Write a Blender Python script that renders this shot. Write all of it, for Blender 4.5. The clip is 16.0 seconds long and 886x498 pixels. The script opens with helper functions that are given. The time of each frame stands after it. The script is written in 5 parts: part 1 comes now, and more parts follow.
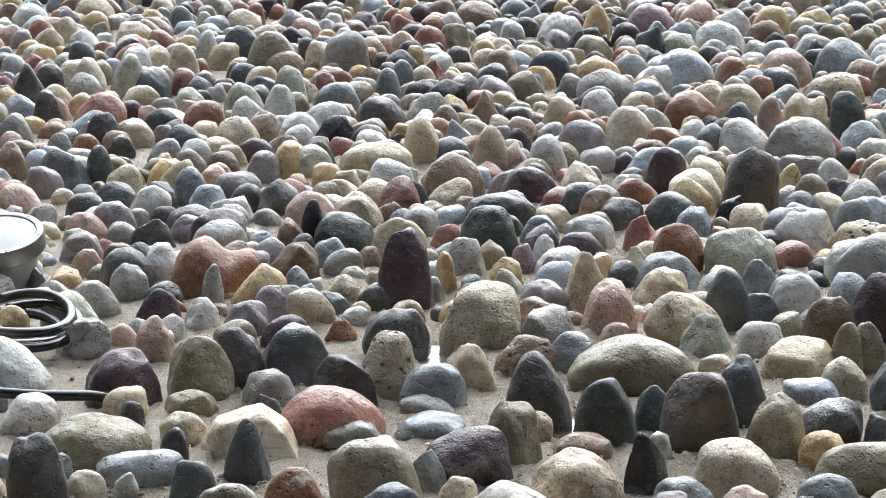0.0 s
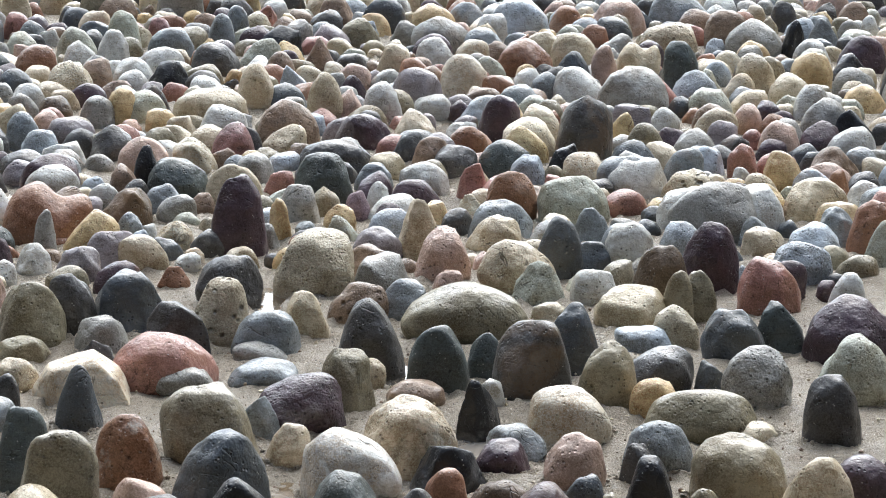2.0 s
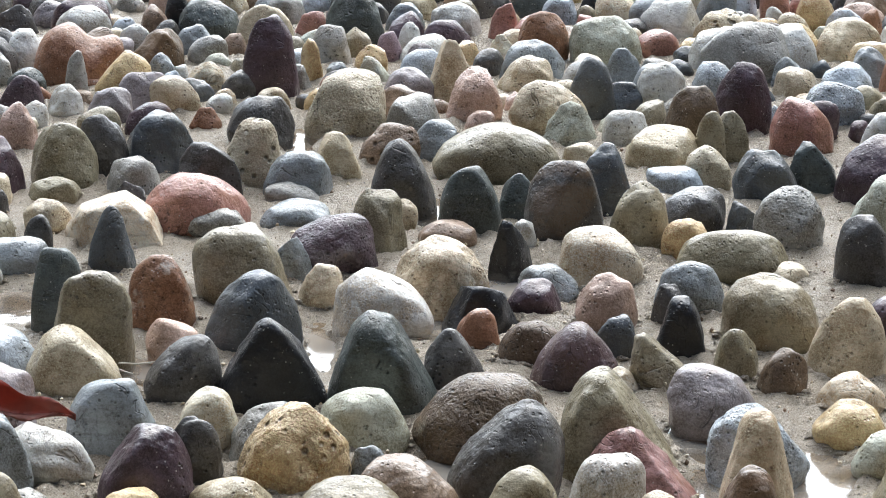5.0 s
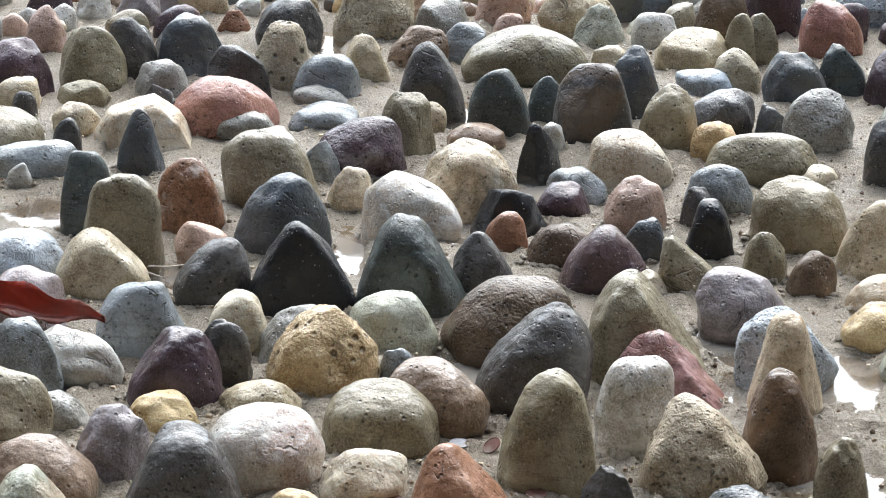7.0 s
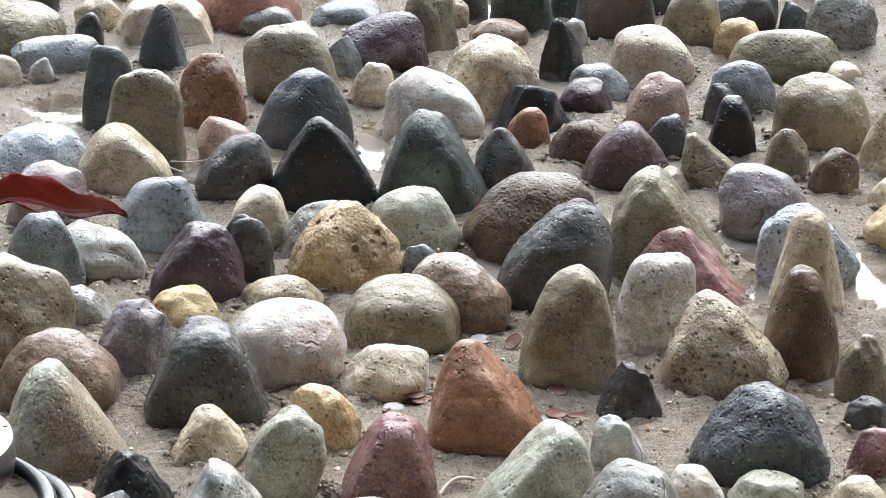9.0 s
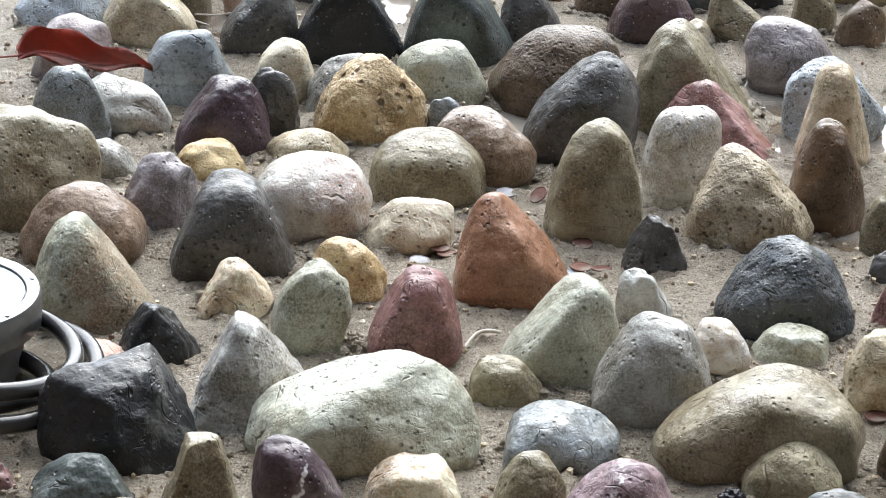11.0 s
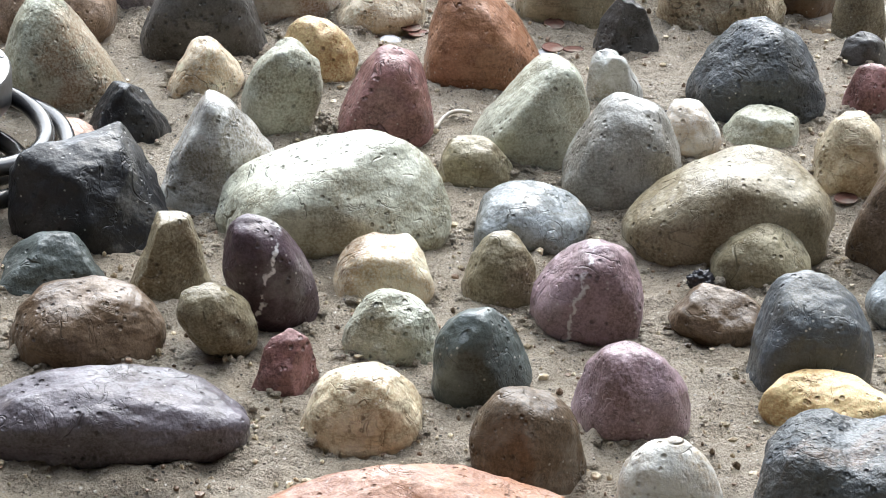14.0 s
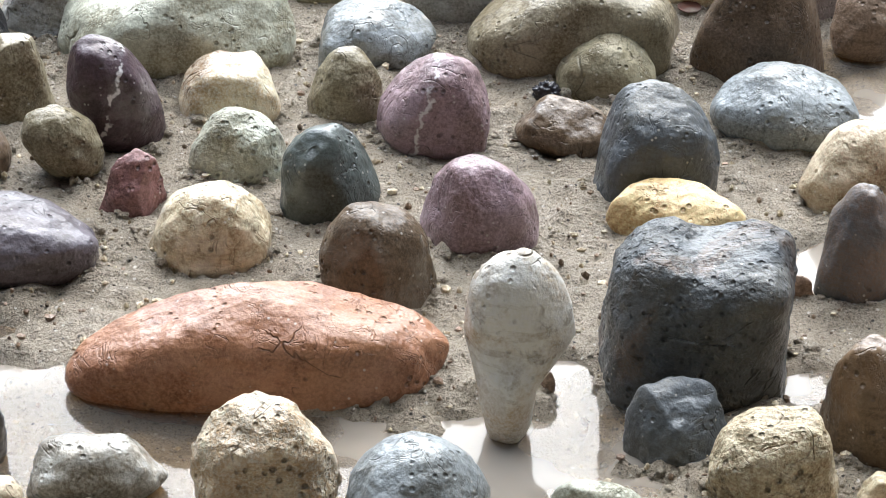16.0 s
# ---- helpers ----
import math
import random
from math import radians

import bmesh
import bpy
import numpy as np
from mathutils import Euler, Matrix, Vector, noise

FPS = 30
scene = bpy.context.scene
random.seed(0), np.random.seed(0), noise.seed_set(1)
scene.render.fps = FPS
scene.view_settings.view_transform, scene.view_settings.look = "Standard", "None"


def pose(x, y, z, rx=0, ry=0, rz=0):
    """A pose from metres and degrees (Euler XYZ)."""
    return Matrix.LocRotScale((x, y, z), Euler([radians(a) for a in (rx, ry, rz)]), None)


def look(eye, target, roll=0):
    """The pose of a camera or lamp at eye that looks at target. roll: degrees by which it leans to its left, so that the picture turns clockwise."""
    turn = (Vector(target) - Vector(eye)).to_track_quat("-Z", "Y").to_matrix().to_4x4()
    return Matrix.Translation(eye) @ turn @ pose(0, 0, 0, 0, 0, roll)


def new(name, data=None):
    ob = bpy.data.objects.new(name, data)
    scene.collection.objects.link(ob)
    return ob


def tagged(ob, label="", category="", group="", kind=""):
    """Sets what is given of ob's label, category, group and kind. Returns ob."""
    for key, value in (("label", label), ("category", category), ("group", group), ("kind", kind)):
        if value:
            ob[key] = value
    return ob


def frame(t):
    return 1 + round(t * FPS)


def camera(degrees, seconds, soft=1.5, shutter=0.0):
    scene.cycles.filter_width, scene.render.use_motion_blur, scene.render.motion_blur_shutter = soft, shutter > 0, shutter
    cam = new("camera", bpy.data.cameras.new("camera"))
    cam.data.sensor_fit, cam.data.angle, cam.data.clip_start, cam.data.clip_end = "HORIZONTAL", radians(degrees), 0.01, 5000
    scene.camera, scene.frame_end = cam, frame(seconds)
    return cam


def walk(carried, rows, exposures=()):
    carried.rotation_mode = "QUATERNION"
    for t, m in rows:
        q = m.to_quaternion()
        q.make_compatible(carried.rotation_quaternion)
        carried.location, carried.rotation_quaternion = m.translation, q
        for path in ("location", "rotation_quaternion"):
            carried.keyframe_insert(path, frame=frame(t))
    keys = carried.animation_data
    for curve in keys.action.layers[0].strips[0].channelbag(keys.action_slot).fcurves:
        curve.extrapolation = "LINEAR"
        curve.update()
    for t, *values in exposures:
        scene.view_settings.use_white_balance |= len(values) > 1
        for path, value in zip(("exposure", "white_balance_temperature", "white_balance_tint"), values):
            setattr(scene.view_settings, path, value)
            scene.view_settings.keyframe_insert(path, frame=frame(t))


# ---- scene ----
cam = camera(17.15, 16.0, soft=1.0)
EYE = 1.1
# seconds, then the camera's turn: tilt from straight down, lean, heading
ROWS = [
    (0.0, 78.500, -0.000, 0.000),
    (0.5, 78.550, -0.336, -1.139),
    (1.0, 78.441, -0.743, -2.161),
    (1.5, 78.091, -0.928, -2.847),
    (2.0, 77.496, -0.953, -3.107),
    (2.5, 76.778, -0.971, -3.062),
    (3.0, 76.120, -0.917, -2.933),
    (3.5, 75.604, -0.880, -2.826),
    (6.0, 73.497, -0.681, -2.259),
    (6.5, 72.973, -0.643, -2.112),
    (7.0, 72.485, -0.583, -1.987),
    (7.5, 72.019, -0.589, -1.869),
    (8.0, 71.539, -0.553, -1.741),
    (10.5, 68.400, -0.553, -1.196),
    (11.0, 67.588, -0.450, -1.058),
    (11.5, 66.738, -0.546, -0.921),
    (12.0, 65.891, -0.671, -0.884),
    (12.5, 65.125, -0.831, -0.871),
    (13.0, 64.418, -0.904, -0.870),
    (13.5, 63.834, -0.959, -0.918),
    (14.0, 63.309, -0.923, -1.464),
    (14.5, 62.565, -1.095, -2.790),
    (15.0, 61.568, -1.268, -3.859),
    (15.5, 60.599, -1.327, -4.437),
    (16.0, 59.771, -1.233, -4.675),
]
# the film camera opens up slowly as it tilts down
EXPOSURES = [(0.0, 1.93), (3.5, 2.08), (8.0, 2.25), (12.5, 2.33), (16.0, 2.5)]
walk(cam, [(t, pose(0, 0, EYE, rx, ry, rz)) for t, rx, ry, rz in ROWS], [(t, stops, 6050 - 4 * t, 6) for t, stops in EXPOSURES])

# ---- world and light: an overcast sky ahead, a dark canopy over the camera ----
world = bpy.data.worlds.new("overcast_sky")
scene.world = world
world.use_nodes = True
sky = world.node_tree.nodes.new("ShaderNodeTexSky")
sky.sky_type = "NISHITA"
sky.sun_disc = False
sky.sun_elevation, sky.sun_rotation = radians(50), radians(11)
sky.air_density, sky.dust_density, sky.ozone_density = 1.0, 3.0, 1.0
back = world.node_tree.nodes["Background"]
back.inputs["Strength"].default_value = 0.06
world.node_tree.links.new(sky.outputs["Color"], back.inputs["Color"])
sun = new("overcast_sun", bpy.data.lights.new("overcast_sun", "SUN"))
sun.data.energy, sun.data.angle, sun.data.color = 1.5, radians(84), (1.0, 0.99, 0.985)
sun.matrix_world = look((0.65, 3.3, 4.0), (0, 0, 0))


# ---- materials ----
def material(name):
    m = bpy.data.materials.new(name)
    m.use_nodes = True
    return m, m.node_tree.nodes, m.node_tree.links, m.node_tree.nodes["Principled BSDF"]


def math_node(nodes, links, op, a, b):
    n = nodes.new("ShaderNodeMath")
    n.operation = op
    for i, v in enumerate((a, b)):
        if isinstance(v, (int, float)):
            n.inputs[i].default_value = v
        else:
            links.new(v, n.inputs[i])
    return n.outputs[0]


def noise_node(nodes, links, vec, scale, detail=3.0, rough=0.55, distort=0.0):
    n = nodes.new("ShaderNodeTexNoise")
    n.inputs["Scale"].default_value, n.inputs["Detail"].default_value = scale, detail
    n.inputs["Roughness"].default_value, n.inputs["Distortion"].default_value = rough, distort
    links.new(vec, n.inputs["Vector"])
    return n.outputs["Fac"]


def ramp(nodes, links, fac, low, high, a=0.0, b=1.0):
    n = nodes.new("ShaderNodeMapRange")
    n.interpolation_type = "SMOOTHSTEP"
    for key, v in (("From Min", low), ("From Max", high), ("To Min", a), ("To Max", b)):
        n.inputs[key].default_value = v
    links.new(fac, n.inputs["Value"])
    return n.outputs["Result"]


def mix(nodes, links, fac, a, b, blend="MIX"):
    n = nodes.new("ShaderNodeMix")
    n.data_type, n.blend_type = "RGBA", blend
    for socket, v in ((n.inputs["Factor"], fac), (n.inputs["A"], a), (n.inputs["B"], b)):
        if isinstance(v, (int, float)):
            socket.default_value = v
        elif isinstance(v, tuple):
            socket.default_value = (*v, 1)
        else:
            links.new(v, socket)
    return n.outputs["Result"]


# code: base colour, second tone, words
STONES = {
    "gy": ((0.279, 0.271, 0.242), (0.171, 0.165, 0.148), "grey"),
    "lg": ((0.536, 0.530, 0.467), (0.353, 0.348, 0.302), "pale grey"),
    "dg": ((0.068, 0.064, 0.059), (0.040, 0.038, 0.035), "dark grey"),
    "bk": ((0.011, 0.011, 0.012), (0.022, 0.023, 0.025), "black"),
    "bg": ((0.205, 0.222, 0.226), (0.120, 0.134, 0.138), "blue-grey"),
    "lb": ((0.330, 0.365, 0.395), (0.215, 0.245, 0.270), "pale blue-grey"),
    "bd": ((0.062, 0.069, 0.075), (0.104, 0.114, 0.120), "dark blue-grey"),
    "gg": ((0.360, 0.365, 0.292), (0.245, 0.245, 0.188), "sage green-grey"),
    "dn": ((0.064, 0.074, 0.068), (0.036, 0.042, 0.038), "dark green-grey"),
    "ol": ((0.225, 0.196, 0.128), (0.130, 0.108, 0.064), "olive-grey"),
    "tn": ((0.481, 0.383, 0.266), (0.294, 0.222, 0.145), "tan"),
    "cr": ((0.620, 0.515, 0.350), (0.450, 0.335, 0.190), "cream"),
    "wh": ((0.760, 0.720, 0.640), (0.600, 0.530, 0.430), "whitish quartz"),
    "yl": ((0.550, 0.370, 0.195), (0.400, 0.240, 0.115), "yellow ochre"),
    "or": ((0.235, 0.120, 0.066), (0.185, 0.086, 0.046), "orange-brown"),
    "rd": ((0.299, 0.148, 0.113), (0.211, 0.111, 0.091), "brick-red"),
    "pk": ((0.456, 0.302, 0.239), (0.339, 0.237, 0.196), "pinkish"),
    "pu": ((0.064, 0.040, 0.047), (0.042, 0.030, 0.036), "dark purple"),
    "pd": ((0.100, 0.087, 0.098), (0.070, 0.063, 0.072), "dark slate-purple"),
    "lp": ((0.258, 0.184, 0.201), (0.176, 0.125, 0.142), "mauve"),
    "mr": ((0.223, 0.117, 0.107), (0.128, 0.071, 0.069), "maroon"),
    "pg": ((0.225, 0.198, 0.198), (0.142, 0.127, 0.132), "purplish grey"),
    "br": ((0.230, 0.161, 0.110), (0.115, 0.080, 0.055), "brown"),
    "db": ((0.112, 0.076, 0.046), (0.064, 0.045, 0.029), "dark brown"),
}
MADE = {}


def stone_material(code, finish=""):
    """Wet river stone: two tones in patches, mineral grain, pits and scratches; finish: vein, rough, porous, mottled, stain."""
    if (code, finish) in MADE:
        return MADE[code, finish]
    base, second, words = STONES[code]
    # the second tone is the browner, deeper one
    second = tuple(c * k for c, k in zip(second, (0.88, 0.78, 0.64)))
    base = tuple(min(0.8, c * 1.08) for c in base)
    m, nodes, links, bsdf = material((words + " stone " + finish).strip().replace(" ", "_"))
    where = nodes.new("ShaderNodeTexCoord").outputs["Object"]
    info, geo = nodes.new("ShaderNodeObjectInfo"), nodes.new("ShaderNodeNewGeometry")
    chance = math_node(nodes, links, "FRACT", math_node(nodes, links, "ADD", info.outputs["Random"], geo.outputs["Random Per Island"]), 0.0)
    shift = nodes.new("ShaderNodeVectorMath")
    shift.operation = "ADD"
    links.new(where, shift.inputs[0])
    links.new(math_node(nodes, links, "MULTIPLY", chance, 9.0), shift.inputs[1])
    vec = shift.outputs[0]
    patches = noise_node(nodes, links, vec, 16, 5, 0.62, 0.6)
    spread = (0.43, 0.55) if finish == "mottled" else (0.40, 0.64)
    colour = mix(nodes, links, ramp(nodes, links, patches, *spread), base, second)
    # dry chalky scuffs and a finer cloud of tones
    cloud = noise_node(nodes, links, vec, 55, 6, 0.7, 0.3)
    colour = mix(nodes, links, ramp(nodes, links, cloud, 0.52, 0.68, 0, 0.6), colour, tuple(min(0.75, c * 1.4 + 0.012) for c in base))
    colour = mix(nodes, links, ramp(nodes, links, cloud, 0.47, 0.32, 0, 0.7), colour, tuple(c * 0.6 for c in second))
    if finish == "mottled":
        colour = mix(nodes, links, ramp(nodes, links, noise_node(nodes, links, vec, 34, 4), 0.56, 0.64, 0, 0.7), colour, (0.55, 0.50, 0.42))
        colour = mix(nodes, links, ramp(nodes, links, noise_node(nodes, links, vec, 27, 5, 0.65, 0.8), 0.54, 0.64, 0, 0.75), colour, tuple(c * 0.42 for c in second))
    if finish == "stain":
        colour = mix(nodes, links, ramp(nodes, links, noise_node(nodes, links, vec, 11, 3), 0.46, 0.58, 0, 0.85), colour, (0.22, 0.115, 0.055))
    # faint bedding bands across the stone
    turned = nodes.new("ShaderNodeMapping")
    turned.inputs["Rotation"].default_value = (0.5, 0.35, 0.2)
    turned.inputs["Scale"].default_value = (1.0, 1.0, 6.0)
    links.new(vec, turned.inputs["Vector"])
    bands = noise_node(nodes, links, turned.outputs[0], 22, 4, 0.6)
    colour = mix(nodes, links, ramp(nodes, links, bands, 0.52, 0.66, 0, 0.5), colour, tuple(c * 0.7 for c in second))
    # broad blotches of rust or chalk, on some stones only
    blotch = ramp(nodes, links, noise_node(nodes, links, vec, 9, 5, 0.6, 0.9), 0.50, 0.62)
    rusty = math_node(nodes, links, "MULTIPLY", blotch, ramp(nodes, links, math_node(nodes, links, "FRACT", math_node(nodes, links, "MULTIPLY", chance, 3.7), 0.0), 0.70, 0.80, 0, 0.5))
    colour = mix(nodes, links, rusty, colour, tuple(a * 0.35 + b for a, b in zip(base, (0.16, 0.085, 0.035))))
    chalky = math_node(nodes, links, "MULTIPLY", ramp(nodes, links, noise_node(nodes, links, vec, 13, 6, 0.65, 0.5), 0.53, 0.63), ramp(nodes, links, math_node(nodes, links, "FRACT", math_node(nodes, links, "MULTIPLY", chance, 5.9), 0.0), 0.66, 0.76, 0, 0.5))
    colour = mix(nodes, links, chalky, colour, tuple(a * 0.6 + b for a, b in zip(base, (0.20, 0.19, 0.17))))
    # every stone leans a little to one side of its colour
    tone = nodes.new("ShaderNodeHueSaturation")
    links.new(ramp(nodes, links, chance, 0, 1, 0.494, 0.506), tone.inputs["Hue"])
    links.new(math_node(nodes, links, "ADD", math_node(nodes, links, "MULTIPLY", math_node(nodes, links, "FRACT", math_node(nodes, links, "MULTIPLY", chance, 7.3), 0.0), 0.4), 0.8), tone.inputs["Value"])
    tone.inputs["Saturation"].default_value = 1.0
    links.new(colour, tone.inputs["Color"])
    colour = tone.outputs["Color"]
    # mineral grain and pale specks
    grain = noise_node(nodes, links, vec, 420, 2, 0.7)
    colour = mix(nodes, links, ramp(nodes, links, grain, 0.3, 0.75, 0.0, 0.55), colour, tuple(min(0.75, c * 1.7 + 0.012) for c in base))
    specks = nodes.new("ShaderNodeTexVoronoi")
    specks.inputs["Scale"].default_value = 150
    links.new(vec, specks.inputs["Vector"])
    sparse = math_node(nodes, links, "MULTIPLY", ramp(nodes, links, specks.outputs["Distance"], 0.10, 0.20, 1, 0), ramp(nodes, links, noise_node(nodes, links, vec, 40, 2), 0.52, 0.62))
    colour = mix(nodes, links, math_node(nodes, links, "MULTIPLY", sparse, 0.55), colour, (0.60, 0.57, 0.50))
    # worn scratches and hairline seams
    seam = noise_node(nodes, links, vec, 13, 3, 0.5, 1.2)
    crack = ramp(nodes, links, math_node(nodes, links, "ABSOLUTE", math_node(nodes, links, "SUBTRACT", seam, 0.5), 0.0), 0.0, 0.012, 1, 0)
    crack = math_node(nodes, links, "MULTIPLY", crack, ramp(nodes, links, noise_node(nodes, links, vec, 22, 2), 0.56, 0.66))
    # short fine creases in the worn skin
    fold = noise_node(nodes, links, vec, 34, 4, 0.6, 0.9)
    crease = ramp(nodes, links, math_node(nodes, links, "ABSOLUTE", math_node(nodes, links, "SUBTRACT", fold, 0.5), 0.0), 0.0, 0.02, 1, 0)
    crease = math_node(nodes, links, "MULTIPLY", crease, ramp(nodes, links, noise_node(nodes, links, vec, 19, 3), 0.48, 0.60))
    crack = math_node(nodes, links, "MAXIMUM", crack, math_node(nodes, links, "MULTIPLY", crease, 0.35))
    colour = mix(nodes, links, math_node(nodes, links, "MULTIPLY", crack, 0.6), colour, tuple(c * 0.35 for c in second))
    if finish == "vein":
        # one quartz seam across the stone, broken in places
        axes = nodes.new("ShaderNodeSeparateXYZ")
        links.new(where, axes.inputs[0])
        slant = math_node(nodes, links, "ADD", math_node(nodes, links, "MULTIPLY", axes.outputs["X"], 0.9), math_node(nodes, links, "MULTIPLY", axes.outputs["Z"], -0.25))
        slant = math_node(nodes, links, "ADD", slant, math_node(nodes, links, "MULTIPLY", noise_node(nodes, links, vec, 60, 4), 0.02))
        line = ramp(nodes, links, math_node(nodes, links, "ABSOLUTE", math_node(nodes, links, "SUBTRACT", slant, -0.004), 0.0), 0.0007, 0.0024, 1, 0)
        line = math_node(nodes, links, "MULTIPLY", line, ramp(nodes, links, noise_node(nodes, links, vec, 75, 3), 0.42, 0.50))
        colour = mix(nodes, links, line, colour, (0.66, 0.63, 0.62))
    skin = math_node(nodes, links, "MULTIPLY", noise_node(nodes, links, vec, 230, 3, 0.6), 0.40 if finish in ("rough", "porous") else 0.13)
    relief = math_node(nodes, links, "ADD", math_node(nodes, links, "MULTIPLY", noise_node(nodes, links, vec, 36, 5, 0.48), 1.3), math_node(nodes, links, "MULTIPLY", crack, -0.45))
    relief = math_node(nodes, links, "ADD", relief, skin)
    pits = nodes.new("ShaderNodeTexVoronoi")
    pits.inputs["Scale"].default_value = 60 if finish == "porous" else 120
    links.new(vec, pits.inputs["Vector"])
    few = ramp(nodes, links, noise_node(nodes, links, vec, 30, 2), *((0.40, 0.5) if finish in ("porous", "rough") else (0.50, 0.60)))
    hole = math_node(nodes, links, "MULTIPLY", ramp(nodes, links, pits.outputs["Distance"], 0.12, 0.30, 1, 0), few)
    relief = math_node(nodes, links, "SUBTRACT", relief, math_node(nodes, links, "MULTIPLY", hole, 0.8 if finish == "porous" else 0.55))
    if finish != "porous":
        # pits are darkened in the base colour as well as sunk
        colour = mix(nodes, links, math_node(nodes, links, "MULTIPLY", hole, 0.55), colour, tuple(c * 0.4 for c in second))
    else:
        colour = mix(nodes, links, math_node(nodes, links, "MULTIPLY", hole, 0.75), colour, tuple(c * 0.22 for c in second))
    bump = nodes.new("ShaderNodeBump")
    bump.inputs["Strength"].default_value, bump.inputs["Distance"].default_value = (1.0 if finish in ("rough", "porous") else 0.7), 0.009
    links.new(relief, bump.inputs["Height"])
    links.new(bump.outputs["Normal"], bsdf.inputs["Normal"])
    links.new(colour, bsdf.inputs["Base Color"])
    # wet film in places: gloss comes and goes
    links.new(ramp(nodes, links, noise_node(nodes, links, vec, 20, 4), 0.38, 0.66, 0.34, 0.58), bsdf.inputs["Roughness"])
    bsdf.inputs["Specular IOR Level"].default_value = 0.3
    links.new(ramp(nodes, links, noise_node(nodes, links, vec, 12, 3), 0.36, 0.60, 0.08, 0.42), bsdf.inputs["Coat Weight"])
    links.new(ramp(nodes, links, noise_node(nodes, links, vec, 34, 4), 0.36, 0.64, 0.10, 0.26), bsdf.inputs["Coat Roughness"])
    bsdf.inputs["Coat IOR"].default_value = 1.42
    film = nodes.new("ShaderNodeBump")
    film.inputs["Strength"].default_value, film.inputs["Distance"].default_value = 0.30, 0.006
    links.new(relief, film.inputs["Height"])
    links.new(film.outputs["Normal"], bsdf.inputs["Coat Normal"])
    MADE[code, finish] = m
    return m


def plain(name, colour, rough=0.5, metal=0.0, grain=0.15, scale=90, bump_size=0.0):
    m, nodes, links, bsdf = material(name)
    where = nodes.new("ShaderNodeTexCoord").outputs["Object"]
    n = noise_node(nodes, links, where, scale, 5)
    wear = noise_node(nodes, links, where, scale / 8, 3)
    c = mix(nodes, links, ramp(nodes, links, n, 0.3, 0.7, 0, grain), colour, tuple(x * 0.45 for x in colour))
    c = mix(nodes, links, ramp(nodes, links, wear, 0.45, 0.7, 0, grain), c, (0.30, 0.27, 0.22))
    links.new(c, bsdf.inputs["Base Color"])
    links.new(ramp(nodes, links, wear, 0.3, 0.7, rough * 0.75, min(1, rough * 1.35)), bsdf.inputs["Roughness"])
    bsdf.inputs["Metallic"].default_value = metal
    if bump_size:
        b = nodes.new("ShaderNodeBump")
        b.inputs["Distance"].default_value = bump_size
        links.new(n, b.inputs["Height"])
        links.new(b.outputs["Normal"], bsdf.inputs["Normal"])
    return m


def sand_material():
    m, nodes, links, bsdf = material("wet_sand")
    where = nodes.new("ShaderNodeTexCoord").outputs["Object"]
    wide = noise_node(nodes, links, where, 5, 4)
    mid = noise_node(nodes, links, where, 120, 6, 0.7)
    fine = noise_node(nodes, links, where, 520, 3, 0.75)
    c = mix(nodes, links, ramp(nodes, links, wide, 0.35, 0.65), (0.49, 0.415, 0.31), (0.38, 0.315, 0.23))
    c = mix(nodes, links, ramp(nodes, links, mid, 0.52, 0.68, 0, 0.6), c, (0.17, 0.132, 0.09))
    c = mix(nodes, links, ramp(nodes, links, fine, 0.52, 0.66, 0, 0.8), c, (0.075, 0.06, 0.04))
    c = mix(nodes, links, ramp(nodes, links, fine, 0.42, 0.28, 0, 0.8), c, (0.62, 0.56, 0.46))
    # scattered shell-white and dark grains
    grains = nodes.new("ShaderNodeTexVoronoi")
    grains.inputs["Scale"].default_value = 200
    links.new(where, grains.inputs["Vector"])
    dot = ramp(nodes, links, grains.outputs["Distance"], 0.18, 0.32, 1, 0)
    tint = nodes.new("ShaderNodeSeparateColor")
    links.new(grains.outputs["Color"], tint.inputs["Color"])
    c = mix(nodes, links, math_node(nodes, links, "MULTIPLY", dot, ramp(nodes, links, tint.outputs["Red"], 0.86, 0.90)), c, (0.70, 0.66, 0.58))
    c = mix(nodes, links, math_node(nodes, links, "MULTIPLY", dot, ramp(nodes, links, tint.outputs["Green"], 0.84, 0.90)), c, (0.06, 0.05, 0.04))
    links.new(c, bsdf.inputs["Base Color"])
    links.new(ramp(nodes, links, wide, 0.3, 0.7, 0.34, 0.66), bsdf.inputs["Roughness"])
    b = nodes.new("ShaderNodeBump")
    b.inputs["Strength"].default_value, b.inputs["Distance"].default_value = 1.0, 0.014
    links.new(math_node(nodes, links, "ADD", mid, math_node(nodes, links, "MULTIPLY", fine, 0.45)), b.inputs["Height"])
    links.new(b.outputs["Normal"], bsdf.inputs["Normal"])
    return m


